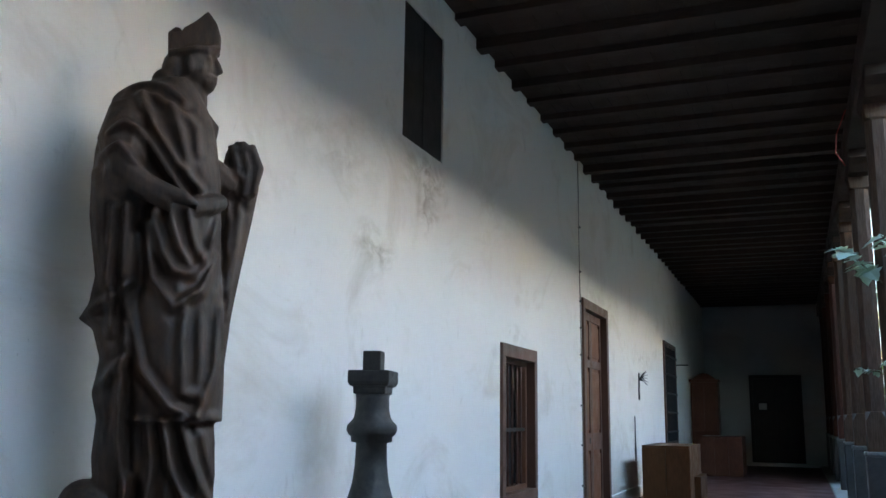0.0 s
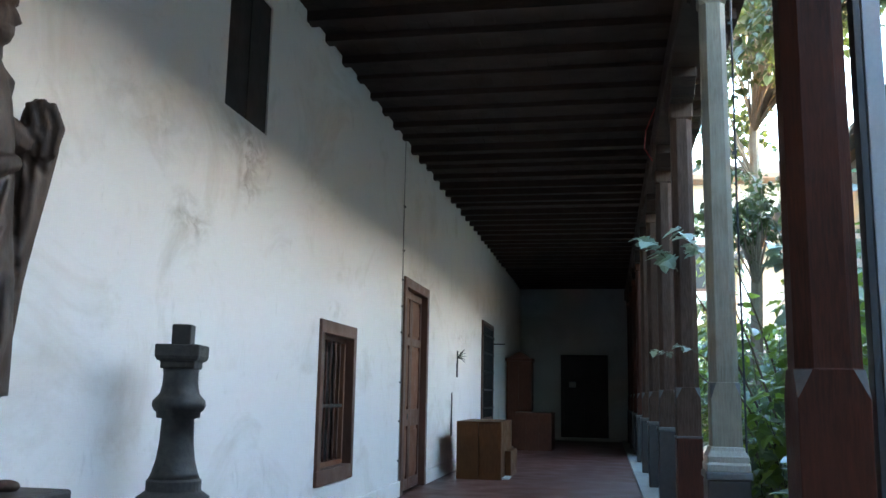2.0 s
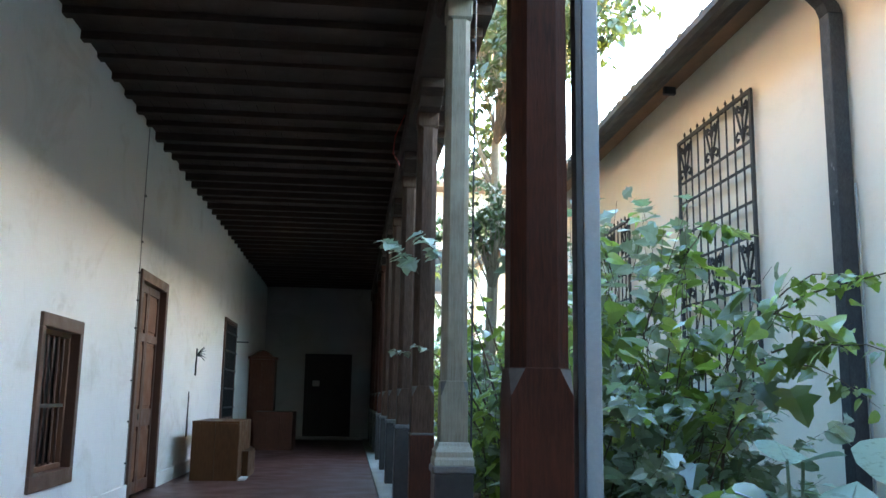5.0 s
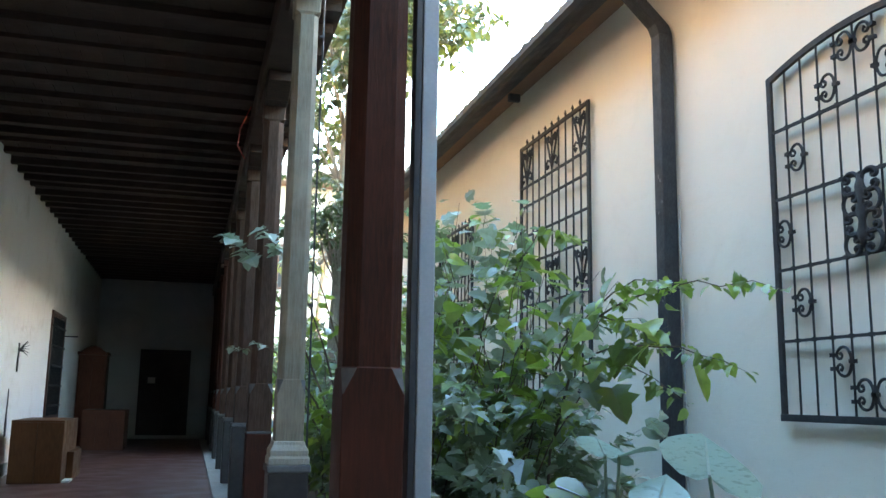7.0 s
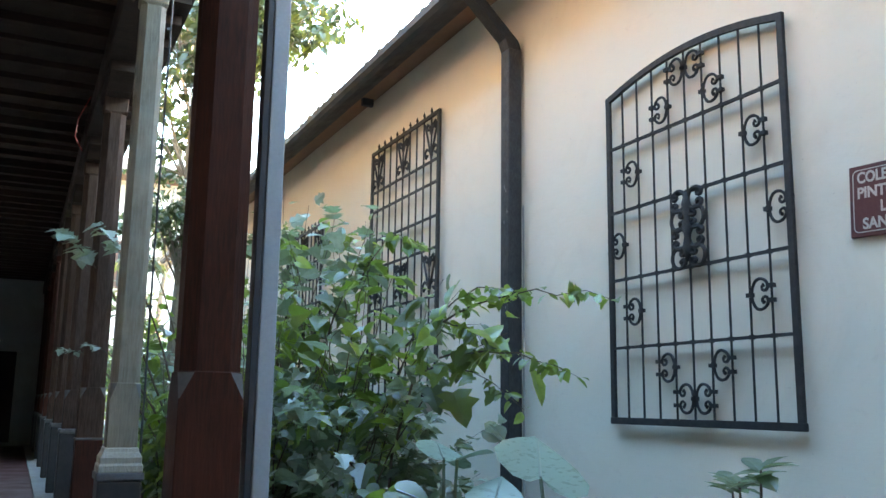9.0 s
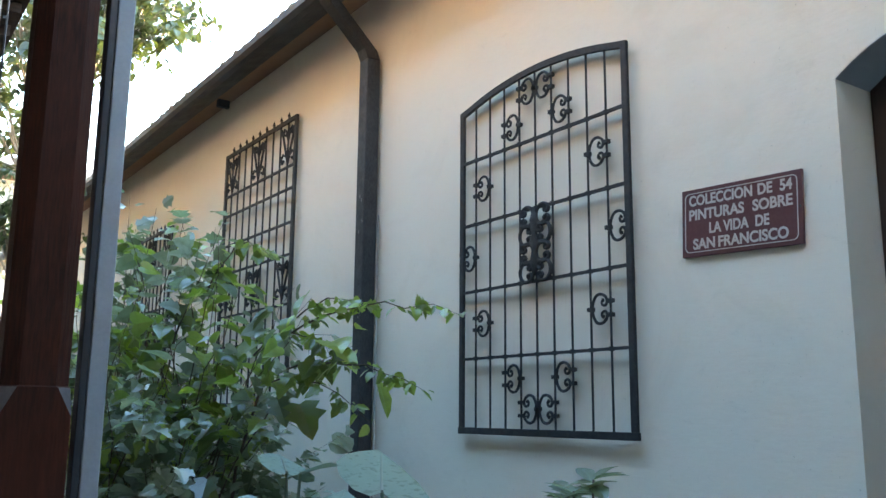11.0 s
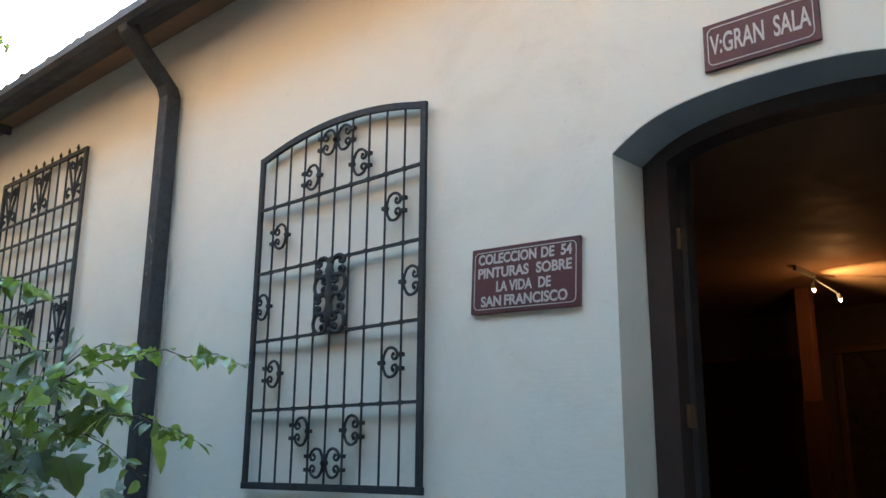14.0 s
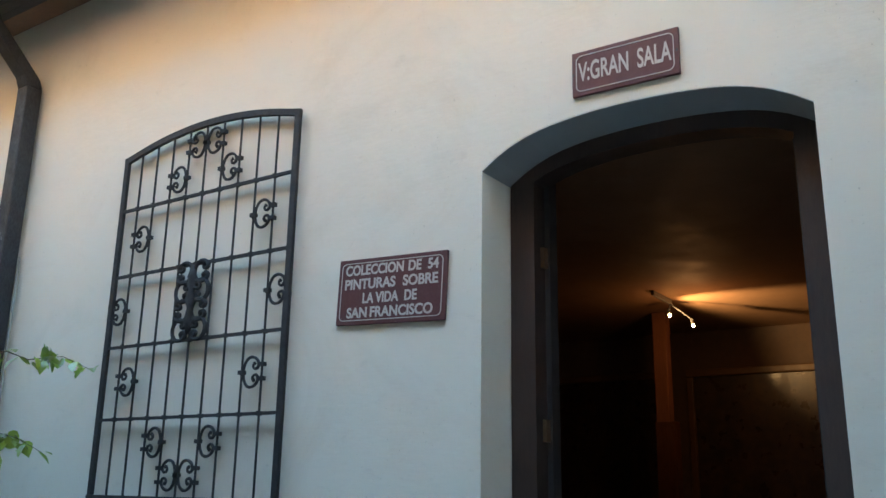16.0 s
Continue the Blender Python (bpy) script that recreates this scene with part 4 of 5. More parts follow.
part("plate", Mesh().box(0.0, 0.012, -0.05, 0.05, -0.12, 0.12), M_IRON, wo)
for k in range(6):
    a = -0.9 + k * 0.5
    part("prong", Mesh().tube([(0.01, 0.0, 0.0), (0.07, 0.09 * math.cos(a), 0.03 + 0.06 * math.sin(a)), (0.13, 0.22 * math.cos(a) + 0.03 * (k % 2), 0.14 * math.sin(a) + 0.02)], [0.012, 0.009, 0.003], 5), M_IRON, wo)
part("drip", Mesh().box(0.0, 0.02, -0.08, -0.02, -0.35, -0.1), M_IRON, wo)
st = thing("rusted_strip", (0.0, 15.45, 0.6), "dark rusted iron strip on the wall", "iron strip")
part("strip", Mesh().prism([(-0.03, 0.0), (0.05, 0.02), (0.07, 0.2), (0.015, 0.34), (0.03, 0.66), (0.0, 0.75), (-0.015, 0.42), (-0.05, 0.2)], (0.0, 0.014), Matrix(((0, 0, 1, 0), (1, 0, 0, 0), (0, 1, 0, 0), (0, 0, 0, 1)))), M_IRON, st)
rw = thing("red_wire", (3.1, 9.6, 3.9), "thin loose red wire hanging under the plate beam", "wire")
part("strand", Mesh().tube([(0.12, 0, 0.55), (0.02, 0.02, 0.3), (0.0, 0.0, 0.1), (0.08, -0.03, -0.05)], 0.006, 5), base_mat("red_sleeve")[0], rw)
bpy.data.materials["red_sleeve"].node_tree.nodes["Principled BSDF"].inputs["Base Color"].default_value = (0.35, 0.04, 0.03, 1)


# ---- turned stone finial ----
def finial():
    t = thing("stone_finial", (0.345, 4.67, 0.0), "dark turned stone finial with a square crown", "finial")
    k = 1.168
    up = lambda z: 1.305 + k * (z * 0.985 - 1.305)   # heights on the carver's scale
    out = lambda prof: [(r * k, up(z)) for r, z in prof]
    part("pedestal", Mesh().box(-0.2, 0.2, -0.2, 0.2, 0.0, up(0.80)), M_BAL, t, bevel=0.012)
    part("foot", Mesh().lathe(out([(0.16, 0.80), (0.165, 0.83), (0.13, 0.855), (0.125, 0.86), (0.125, 0.905), (0.115, 0.915)]), 28), M_BAL, t, smooth=False)
    prof = [(0.115, 0.915), (0.105, 0.94), (0.088, 1.0), (0.078, 1.08), (0.074, 1.19), (0.099, 1.195), (0.101, 1.222), (0.112, 1.228), (0.123, 1.25), (0.12, 1.275), (0.104, 1.292), (0.09, 1.31), (0.082, 1.35), (0.08, 1.40), (0.083, 1.425)]
    part("shaft", Mesh().lathe(out(prof), 28), M_BAL, t, smooth=True)
    sq = lambda r, z: [(r * k, r * k, up(z)), (-r * k, r * k, up(z)), (-r * k, -r * k, up(z)), (r * k, -r * k, up(z))]
    part("crown", Mesh().rings([sq(0.080, 1.425), sq(0.080, 1.462), sq(0.095, 1.464), sq(0.103, 1.485), sq(0.103, 1.54)]), M_BAL, t, bevel=0.008)
    part("peg", Mesh().rings([sq(0.045, 1.54), sq(0.045, 1.638)]), M_BAL, t, bevel=0.008)
    t.matrix_basis = pose(0.345, 4.67, 0.0, 0, 0, 12)


finial()

# ---- carved statue: one mesh ----
SIGHT = Vector((2.61, 0.095, 1.30))
SR, SD, S0 = Vector((0.777, 0.629, 0)), Vector((-0.629, 0.777, 0)), Vector((0.70, 2.46, 0))


def sp_(u, v, d=0.0):
    """A point of the statue from its carver's sheet: u across, v down (1 = 1.9 mm), d metres back."""
    u, v = u - 290, v - 868
    return S0 + SR * (0.0066 + 0.001712 * u + 0.000133 * v + -1.68e-07 * u * v) + SD * d + Vector((0, 0, 1.0365 + -0.000027 * u + -0.001914 * v + -3.675e-07 * u * v))


stt = Mesh()


FOLDS = []   # the carver's folds: a line on the sheet, and how far it stands proud
FOLDS += [(((255, 185), (300, 212), (330, 238), (345, 252), (346, 295)), 0.013), (((205, 168), (250, 160), (290, 176), (322, 205)), 0.016), (((196, 275), (225, 256), (258, 272), (285, 318), (318, 372)), 0.034)]
FOLDS += [(((186, 312), (214, 296), (246, 332), (292, 380)), 0.028), (((250, 192), (272, 258), (312, 325), (350, 362)), 0.03), (((300, 215), (318, 262), (330, 330)), 0.014)]
FOLDS += [(((268, 405), (284, 470), (304, 502), (340, 508), (370, 462), (386, 405)), 0.024), (((258, 425), (268, 515), (304, 562), (350, 534), (384, 470)), 0.028), (((330, 402), (338, 450), (354, 482)), 0.018)]
FOLDS += [(((300, 410), (316, 465), (336, 494)), 0.016), (((240, 440), (231, 560), (248, 660), (298, 722), (342, 737)), 0.03), (((388, 560), (377, 660), (345, 735)), 0.026)]
FOLDS += [(((324, 565), (318, 625), (320, 698), (346, 702)), 0.016), (((350, 580), (352, 640), (349, 690)), 0.012), (((226, 400), (219, 520), (226, 640)), 0.03)]
FOLDS += [(((205, 400), (196, 500), (200, 600)), 0.026), (((175, 330), (177, 430), (188, 520)), 0.022), (((164, 562), (204, 540), (232, 520)), 0.02)]
FOLDS += [(((216, 646), (188, 678), (168, 690)), 0.022), (((215, 650), (212, 760), (224, 872)), 0.026), (((230, 741), (300, 744), (388, 737)), 0.012)]
FOLDS += [(((262, 750), (268, 800), (256, 880)), 0.026), (((286, 750), (300, 818), (330, 880)), 0.03), (((318, 747), (335, 808), (372, 878)), 0.03)]
FOLDS += [(((240, 750), (236, 820), (214, 880)), 0.022), (((352, 752), (364, 800), (376, 845)), 0.016), (((402, 300), (408, 400), (398, 520)), 0.024)]
FOLDS += [(((426, 362), (420, 440), (402, 560)), 0.02), (((440, 268), (453, 310), (444, 360)), 0.022), (((414, 262), (428, 300), (420, 345)), 0.018)]


def fold_height(u, v):
    """How far the carved folds stand proud at the sheet's points u, v: each a ridge with a hollow beside it."""
    out = np.zeros_like(u)
    for pts, high in FOLDS:
        near = np.full_like(u, 1e9)
        for (u0, v0), (u1, v1) in zip(pts, pts[1:]):
            du, dv = u1 - u0, v1 - v0
            f = np.clip(((u - u0) * du + (v - v0) * dv) / (du * du + dv * dv), 0, 1)
            near = np.minimum(near, np.hypot(u - u0 - f * du, v - v0 - f * dv))
        out += high * (np.exp(-(near / 7.5) ** 2) - 0.5 * np.exp(-((near - 15) / 8.0) ** 2))
    return out


def robe(rows, folds, amp, seg=72, phase=0.0, lean=0.006):
    """A draped body: rows of v, left, right, half depth, offset; soft pleats that wander as they fall, and carved folds."""
    dense = []
    for (a, b) in zip(rows, rows[1:]):
        k = max(2, int(abs(a[0] - b[0]) / 5))
        dense += [[a[j] + (b[j] - a[j]) * i / k for j in range(5)] for i in range(k)]
    dense.append(list(rows[-1]))
    rings = []
    ang = np.linspace(0, 2 * np.pi, seg, endpoint=False)
    for v, l, r, dep, off in dense:
        grow = min(1.0, max(0.2, (v - 150) / 200))
        wander = phase + lean * v + 0.5 * np.sin(0.013 * v + 2 * ang)
        p1 = 1 - 2 * np.abs(np.sin(folds * ang / 2 + wander)) ** 0.6
        k = 1 + amp * grow * (p1 - 0.2)
        u = (l + r) / 2 + np.cos(ang) * (r - l) / 2 * k
        d = off + np.sin(ang) * dep * k
        d = d - np.where(np.sin(ang) < 0.2, fold_height(u, np.full_like(u, v)), 0.0)
        rings.append([sp_(float(a), v, float(b)) for a, b in zip(u, d)])
    stt.rings(rings)


robe([(880, 208, 378, .17, 0), (800, 205, 382, .18, 0), (736, 206, 382, .18, 0)], 11, .05, 150, 0.3, 0.002)
robe([(744, 202, 394, .20, 0), (700, 204, 396, .20, 0), (650, 203, 398, .205, 0), (560, 198, 398, .20, 0), (480, 196, 394, .20, 0), (400, 190, 394, .20, 0), (330, 186, 392, .19, 0), (270, 184, 386, .18, 0), (230, 188, 380, .17, 0), (190, 200, 364, .14, 0), (165, 222, 356, .11, 0), (148, 260, 348, .08, 0)], 7, .012, 170, 0.0, 0.004)
robe([(874, 166, 246, .10, -.02), (800, 163, 242, .12, -.03), (740, 172, 248, .12, -.03), (700, 164, 250, .13, -.03), (640, 178, 250, .14, -.03), (590, 166, 250, .14, -.03), (572, 142, 250, .12, -.02), (545, 160, 250, .14, -.03), (500, 170, 254, .16, -.03), (400, 160, 262, .19, -.04), (330, 163, 275, .20, -.05), (280, 170, 276, .20, -.04), (240, 180, 276, .18, -.03), (200, 192, 290, .15, 0), (178, 198, 306, .12, 0), (158, 228, 322, .08, 0)], 8, .025, 150, 1.0, 0.002)
robe([(648, 366, 402, .05, .08), (560, 374, 416, .06, .09), (480, 382, 434, .07, .1), (420, 386, 448, .08, .11), (370, 392, 460, .08, .12), (330, 394, 469, .08, .12), (290, 397, 472, .08, .12), (262, 404, 470, .07, .12), (247, 412, 442, .05, .12)], 7, .05, 90, .4, 0.002)


def limb(pts, radii, seg=10):
    stt.tube([sp_(*p) for p in pts], radii, seg)


def lump(u, v, d, ru, rv, rd, seg=16):
    stt.rings([[sp_(u + ru * math.sin(math.pi * j / 10) * math.cos(2 * math.pi * i / seg), v - rv * math.cos(math.pi * j / 10), d + rd * math.sin(math.pi * j / 10) * math.sin(2 * math.pi * i / seg)) for i in range(seg)] for j in range(1, 10)])


limb([(222, 215, -.10), (208, 280, -.17), (222, 338, -.20), (262, 368, -.225), (300, 379, -.235)], [.05, .055, .052, .042, .028])      # near arm and sleeve
limb([(298, 378, -.24), (322, 388, -.245), (345, 400, -.25)], [.026, .024, .008])
for k in range(3):
    limb([(318, 384 + 4 * k, -.245), (338 + 3 * k, 393 + 5 * k, -.25 + .012 * k)], [.012, .007], 6)
for k in range(5):   # the gathered cuff
    limb([(262 + 9 * k, 352 + 5 * k, -.235), (256 + 9 * k, 372 + 5 * k, -.25), (262 + 9 * k, 392 + 4 * k, -.225)], [.010, .014, .008], 8)
limb([(345, 300, .02), (380, 310, .04), (410, 330, .07)], [.06, .055, .05])      # far arm
limb([(330, 395, -.17), (365, 385, -.12), (390, 372, -.05)], [.035, .035, .03])
lump(437, 300, .1, 27, 48, .06)
slab_late = [(408, 262), (424, 246), (462, 262), (468, 300), (460, 350), (436, 364), (412, 336), (400, 290)]
lump(345, 118, -.01, 40, 50, .075)      # head
lump(362, 108, -.01, 24, 34, .06)
limb([(377, 103, -.035), (384, 118, -.035), (389, 131, -.03), (380, 136, -.03)], [.010, .012, .014, .009], 8)      # nose
limb([(350, 103, -.07), (364, 99, -.075), (384, 101, -.05)], [.010, .014, .010], 8)      # brow
lump(367, 112, -.068, 6, 4, .012)      # eye
lump(354, 131, -.06, 12, 11, .022)      # cheek
limb([(360, 141, -.062), (374, 145, -.05), (384, 144, -.03)], [.005, .009, .007], 8)      # lips
limb([(362, 152, -.058), (374, 154, -.05), (382, 152, -.03)], [.005, .009, .007], 8)
limb([(372, 147, -.02), (384, 150, -.02)], [.02, .012], 8)
lump(366, 156, -.02, 15, 13, .04)
limb([(328, 180, 0), (338, 135, 0)], [.075, .055])
lump(308, 122, 0, 24, 34, .075)
lump(290, 142, 0, 24, 20, .07)
lump(335, 125, -.075, 10, 16, .016)      # ear


def slab(outline, d0, d1):
    k = len(outline)
    stt.add([sp_(u, v, d) for d in (d0, d1) for u, v in outline], [tuple(range(k)), tuple(reversed(range(k, 2 * k)))] + [(i, k + i, k + (i + 1) % k, (i + 1) % k) for i in range(k)])


slab(slab_late, .045, .1)
for a in (((414, 256), (424, 298), (414, 340)), ((432, 250), (444, 300), (436, 352)), ((450, 256), (464, 300), (454, 348)), ((418, 268), (440, 262), (460, 276)), ((410, 300), (434, 318), (460, 312))):
    limb([(u, v, .04) for u, v in a], [.016, .022, .012], 8)      # cloth over the far hand
slab([(297, 104), (390, 96), (391, 72), (384, 46), (368, 21), (345, 40), (324, 52), (320, 60), (300, 60)], -.06, .02)
slab([(296, 104), (345, 98), (330, 56), (318, 40), (310, 37), (296, 48)], .0, .07)
limb([(296, 102, -.065), (345, 98, -.085), (388, 94, -.06)], .012, 6)
slab([(366, 206), (388, 234), (384, 252), (362, 240)], -.04, .04)
lump(160, 880, -.02, 55, 44, .14)      # rocky base
lump(270, 890, -.02, 130, 24, .2)
lump(392, 878, -.1, 24, 10, .05)
lump(340, 880, -.17, 30, 12, .05)
statue = solo("carved_statue", stt, M_BRONZE, "dark carved wooden statue of a robed figure in a mitre", "statue", smooth=True)
for v in statue.data.vertices:   # the carver's sheet enlarged about its sighting point
    v.co = SIGHT + 1.15 * (v.co - SIGHT)
rm = statue.modifiers.new("remesh", "REMESH")
rm.mode, rm.voxel_size, rm.use_smooth_shade = "VOXEL", 0.0065, True
sm = statue.modifiers.new("smooth", "SMOOTH")
sm.factor, sm.iterations = 0.5, 2
pd = thing("statue_pedestal", (0.43, 2.78, 0.0), "dark block pedestal carrying the carved statue", "pedestal")
part("block", Mesh().box(-0.38, 0.36, -0.40, 0.20, 0.0, 0.905), M_DARKW, pd, bevel=0.01)
part("top_slab", Mesh().box(-0.41, 0.38, -0.44, 0.22, 0.905, 0.955), M_DARKW, pd, bevel=0.012)

# ---- far house ----
fh = thing("far_house", (8.0, 34.5, -0.22), "sunlit two-storey plastered house with a tiled eave", "house")
part("wall", Mesh().box(-6.5, 8, 0, 6, 0, 9.9), M_FAR, fh)
part("roof", Mesh().prism([(-0.9, 9.75), (-0.9, 9.95), (3, 11.4), (7, 9.9), (7, 9.7)], (-7.2, 8.6), Matrix(((0, 0, 1, 0), (1, 0, 0, 0), (0, 1, 0, 0), (0, 0, 0, 1)))), M_TILE, fh, "clay tiled roof")
for xx in (-4.6, -1.8, 1.0, 3.8):
    wv = part("window", Mesh().box(xx - 0.5, xx + 0.5, -0.03, -0.004, 5.6, 7.4), M_FRAME, fh, "brown framed window")
    part("pane", Mesh().box(xx - 0.4, xx + 0.4, -0.036, -0.031, 5.7, 7.3), M_GLASSD, wv)


# ---- garden ----
LOBED = [(0, 0), (-0.06, 0.16), (0.10, 0.46), (0.26, 0.30), (0.44, 0.52), (0.58, 0.27), (0.80, 0.20), (1, 0)]
HEART = [(0, 0), (-0.14, 0.22), (0.0, 0.40), (0.25, 0.47), (0.55, 0.36), (0.8, 0.17), (1, 0)]
OVAL = [(0, 0), (0.2, 0.17), (0.55, 0.23), (0.82, 0.13), (1, 0)]


def leaf_template(half, fold=0.22, droop=0.22):
    mids = [(max(u, 0.0), 0.0, -droop * max(u, 0) ** 2) for u, v in half]
    vs = list(mids)
    fs = []
    n = len(half)
    for s in (1, -1):
        base = len(vs)
        vs += [(u, s * v, fold * v - droop * max(u, 0) ** 2) for u, v in half[1:-1]]
        for i in range(n - 1):
            a, b = i, i + 1
            sa = None if i == 0 else base + i - 1
            sb = None if i + 1 == n - 1 else base + i
            f = [a, b] + ([sb] if sb is not None else []) + ([sa] if sa is not None else [])
            fs.append(tuple(f if s == -1 else reversed(f)))
    return np.array(vs), fs


TPL = {"lobed": leaf_template(LOBED), "heart": leaf_template(HEART), "oval": leaf_template(OVAL)}


def put_leaf(mesh, kind, at, toward, size, roll, width=1.0):
    vs, fs = TPL[kind]
    x = Vector(toward).normalized()
    up = Vector((0, 0, 1)) if abs(x.z) < 0.95 else Vector((1, 0, 0))
    y = up.cross(x).normalized()
    z = x.cross(y)
    y, z = y * math.cos(roll) + z * math.sin(roll), z * math.cos(roll) - y * math.sin(roll)
    m = np.array([x, y * width, z])
    pts = np.array(at) + size * (vs @ m)
    n = len(mesh.v)
    mesh.v += [tuple(p) for p in pts]
    mesh.f += [tuple(i + n for i in f) for f in fs]


def curve_pts(a, b, sag, n, r, wob=0.04):
    a, b = Vector(a), Vector(b)
    out = []
    for i in range(n + 1):
        f = i / n
        p = a.lerp(b, f)
        p.z += sag * 4 * f * (1 - f)
        if 0 < i:
            p += Vector((r.uniform(-wob, wob), r.uniform(-wob, wob), r.uniform(-wob, wob))) * f
        out.append(p)
    return out


def leafy_branch(wood, leaves, pts, r0, kind, size, every, r, droopy=0.75, start=0.25):
    """Leaves in loose clusters along a stem: most lie open to the sky and hang at the tip, a few are turned over."""
    wood.tube(pts, [r0 * (1 - 0.85 * i / (len(pts) - 1)) for i in range(len(pts))], 5)
    total = sum((b - a).length for a, b in zip(pts, pts[1:]))
    count = max(2, int(total * (1 - start) / every))
    for i in range(count):
        f = start + (1 - start) * (i + r.random()) / count
        f = min(f + 0.04 * math.sin(f * 19), 0.999)
        g = f * (len(pts) - 1)
        j = min(int(g), len(pts) - 2)
        p = pts[j].lerp(pts[j + 1], g - j)
        d = (pts[j + 1] - pts[j]).normalized()
        a = r.uniform(0, 2 * math.pi)
        way = Vector((math.cos(a), math.sin(a), r.uniform(-droopy, 0.15))) + d * 0.45
        way.normalize()
        stalk = p + way * size * r.uniform(0.15, 0.65) + Vector((0, 0, r.uniform(-0.2, 0.25) * size))
        k = kind if isinstance(kind, str) else r.choice(kind)
        turned = r.random() < 0.2
        roll = r.uniform(0.9, 1.9) * r.choice((-1, 1)) if turned else r.gauss(0, 0.32)
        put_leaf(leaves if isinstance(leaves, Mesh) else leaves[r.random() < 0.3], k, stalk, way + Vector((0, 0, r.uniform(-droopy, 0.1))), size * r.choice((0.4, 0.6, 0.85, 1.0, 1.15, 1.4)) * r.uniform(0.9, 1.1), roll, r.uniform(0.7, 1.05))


def bush(name, base, tips, label, kind, size, mat, seed, every=0.05, r0=0.016, sag=0.25, extra=0, spread=0.3, droopy=0.75):
    r = random.Random(seed)
    t = thing(name, base, label, "shrub", "garden shrubs")
    wood, leaves = Mesh(), (Mesh(), Mesh())
    for tip in tips:
        root = Vector((r.uniform(-0.25, 0.25), r.uniform(-0.3, 0.3), 0))
        end_ = Vector(tip) - Vector(base)
        main = curve_pts(root, end_, sag, 7, r)
        leafy_branch(wood, leaves, main, r0, kind, size, every, r, droopy)
        for k in range(extra):
            f = r.uniform(0.35, 0.95)
            j = int(f * 6)
            a = main[j]
            b = a + Vector((r.uniform(-spread, spread), r.uniform(-spread, spread), r.uniform(-0.15, spread * 0.7)))
            leafy_branch(wood, leaves, curve_pts(a, b, 0.03, 3, r, 0.02), r0 * 0.45, kind, size, every * 0.9, r, droopy, start=0.1)
    tagged(part("stem", wood, M_TWIG, t, "thin brown stems"), kind="stuff")
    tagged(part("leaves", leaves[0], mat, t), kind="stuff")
    # leaves picked at random, their colour paled to look like sky sheen
    tagged(part("sky_sheen_leaves", leaves[1], M_LEAFP if mat is M_LEAFD else M_LEAFD, t, "leaves coloured greyish like the sky's reflection"), kind="stuff")
    return t


rg = random.Random(11)
# the arching shrub against the hall wall: a few long stems that droop at the ends
tips = [(5.0, 8.3, 2.95), (4.8, 7.7, 2.9), (5.25, 7.6, 3.0), (4.6, 7.0, 2.8), (5.0, 6.9, 2.9), (5.2, 6.4, 2.7), (5.0, 6.0, 2.65), (4.9, 5.6, 2.45), (5.0, 5.2, 2.3), (5.1, 4.8, 2.1), (5.0, 4.45, 1.95), (4.9, 4.2, 1.8), (5.05, 4.0, 1.7), (4.8, 5.2, 1.8), (5.3, 5.6, 1.85), (4.7, 6.2, 2.1), (5.4, 6.6, 2.2), (4.6, 6.8, 2.3)]
bush("garden_shrub", (5.0, 6.2, -0.22), tips, "leafy green shrub with arching stems before the hall wall", ("heart", "lobed", "heart"), 0.13, M_LEAF, 3, 0.10, 0.008, 0.42, 4, 0.38)
# twigs that reach out towards the doorway
tw = thing("climbing_vine", (5.0, 5.6, -0.22), "thin climbing vine with small ragged leaves", "vine")
wd, lv = Mesh(), Mesh()
rv = random.Random(21)
for a, b, sg, sz in (((0, -0.9, 2.0), (0.02, -2.55, 1.98), 0.10, 0.06), ((0, -0.9, 1.8), (0.02, -2.30, 1.66), 0.08, 0.062), ((0.05, -0.6, 2.0), (0.03, -1.75, 2.12), 0.10, 0.06), ((0.0, -0.5, 1.7), (0.0, -1.85, 1.52), 0.12, 0.07), ((0.0, -0.4, 1.9), (0.0, -1.5, 1.82), 0.14, 0.08), ((0, 0.5, 2.4), (0.0, -0.6, 2.5), 0.2, 0.08)):
    leafy_branch(wd, lv, curve_pts(a, b, sg, 8, rv, 0.03), 0.007, ("lobed", "oval", "heart"), sz, 0.028, rv, 0.5, 0.12)
for at, way, sz, kd in (((0.02, -1.4, 1.93), (0.1, -0.62, -0.34), 0.27, "oval"), ((0.02, -1.4, 1.93), (-0.2, -0.75, -0.12), 0.22, "heart"), ((0.02, -1.89, 1.72), (0.1, -0.3, -0.5), 0.2, "oval"), ((0.02, -1.04, 1.6), (0.0, -0.4, -0.35), 0.24, "lobed"), ((0.02, -1.66, 1.98), (-0.1, -0.6, 0.05), 0.17, "oval")):
    put_leaf(lv, kd, at, way, sz, rv.uniform(-0.5, 0.5))   # a few broad leaves among the small ones
wd.tube([(0, 0, 0), (0, -0.2, 1.2), (0, -0.7, 1.95)], [0.012, 0.01, 0.007], 5)
part("stem", wd, M_TWIG, tw)
tagged(part("leaves", lv, M_LEAF, tw), kind="stuff")
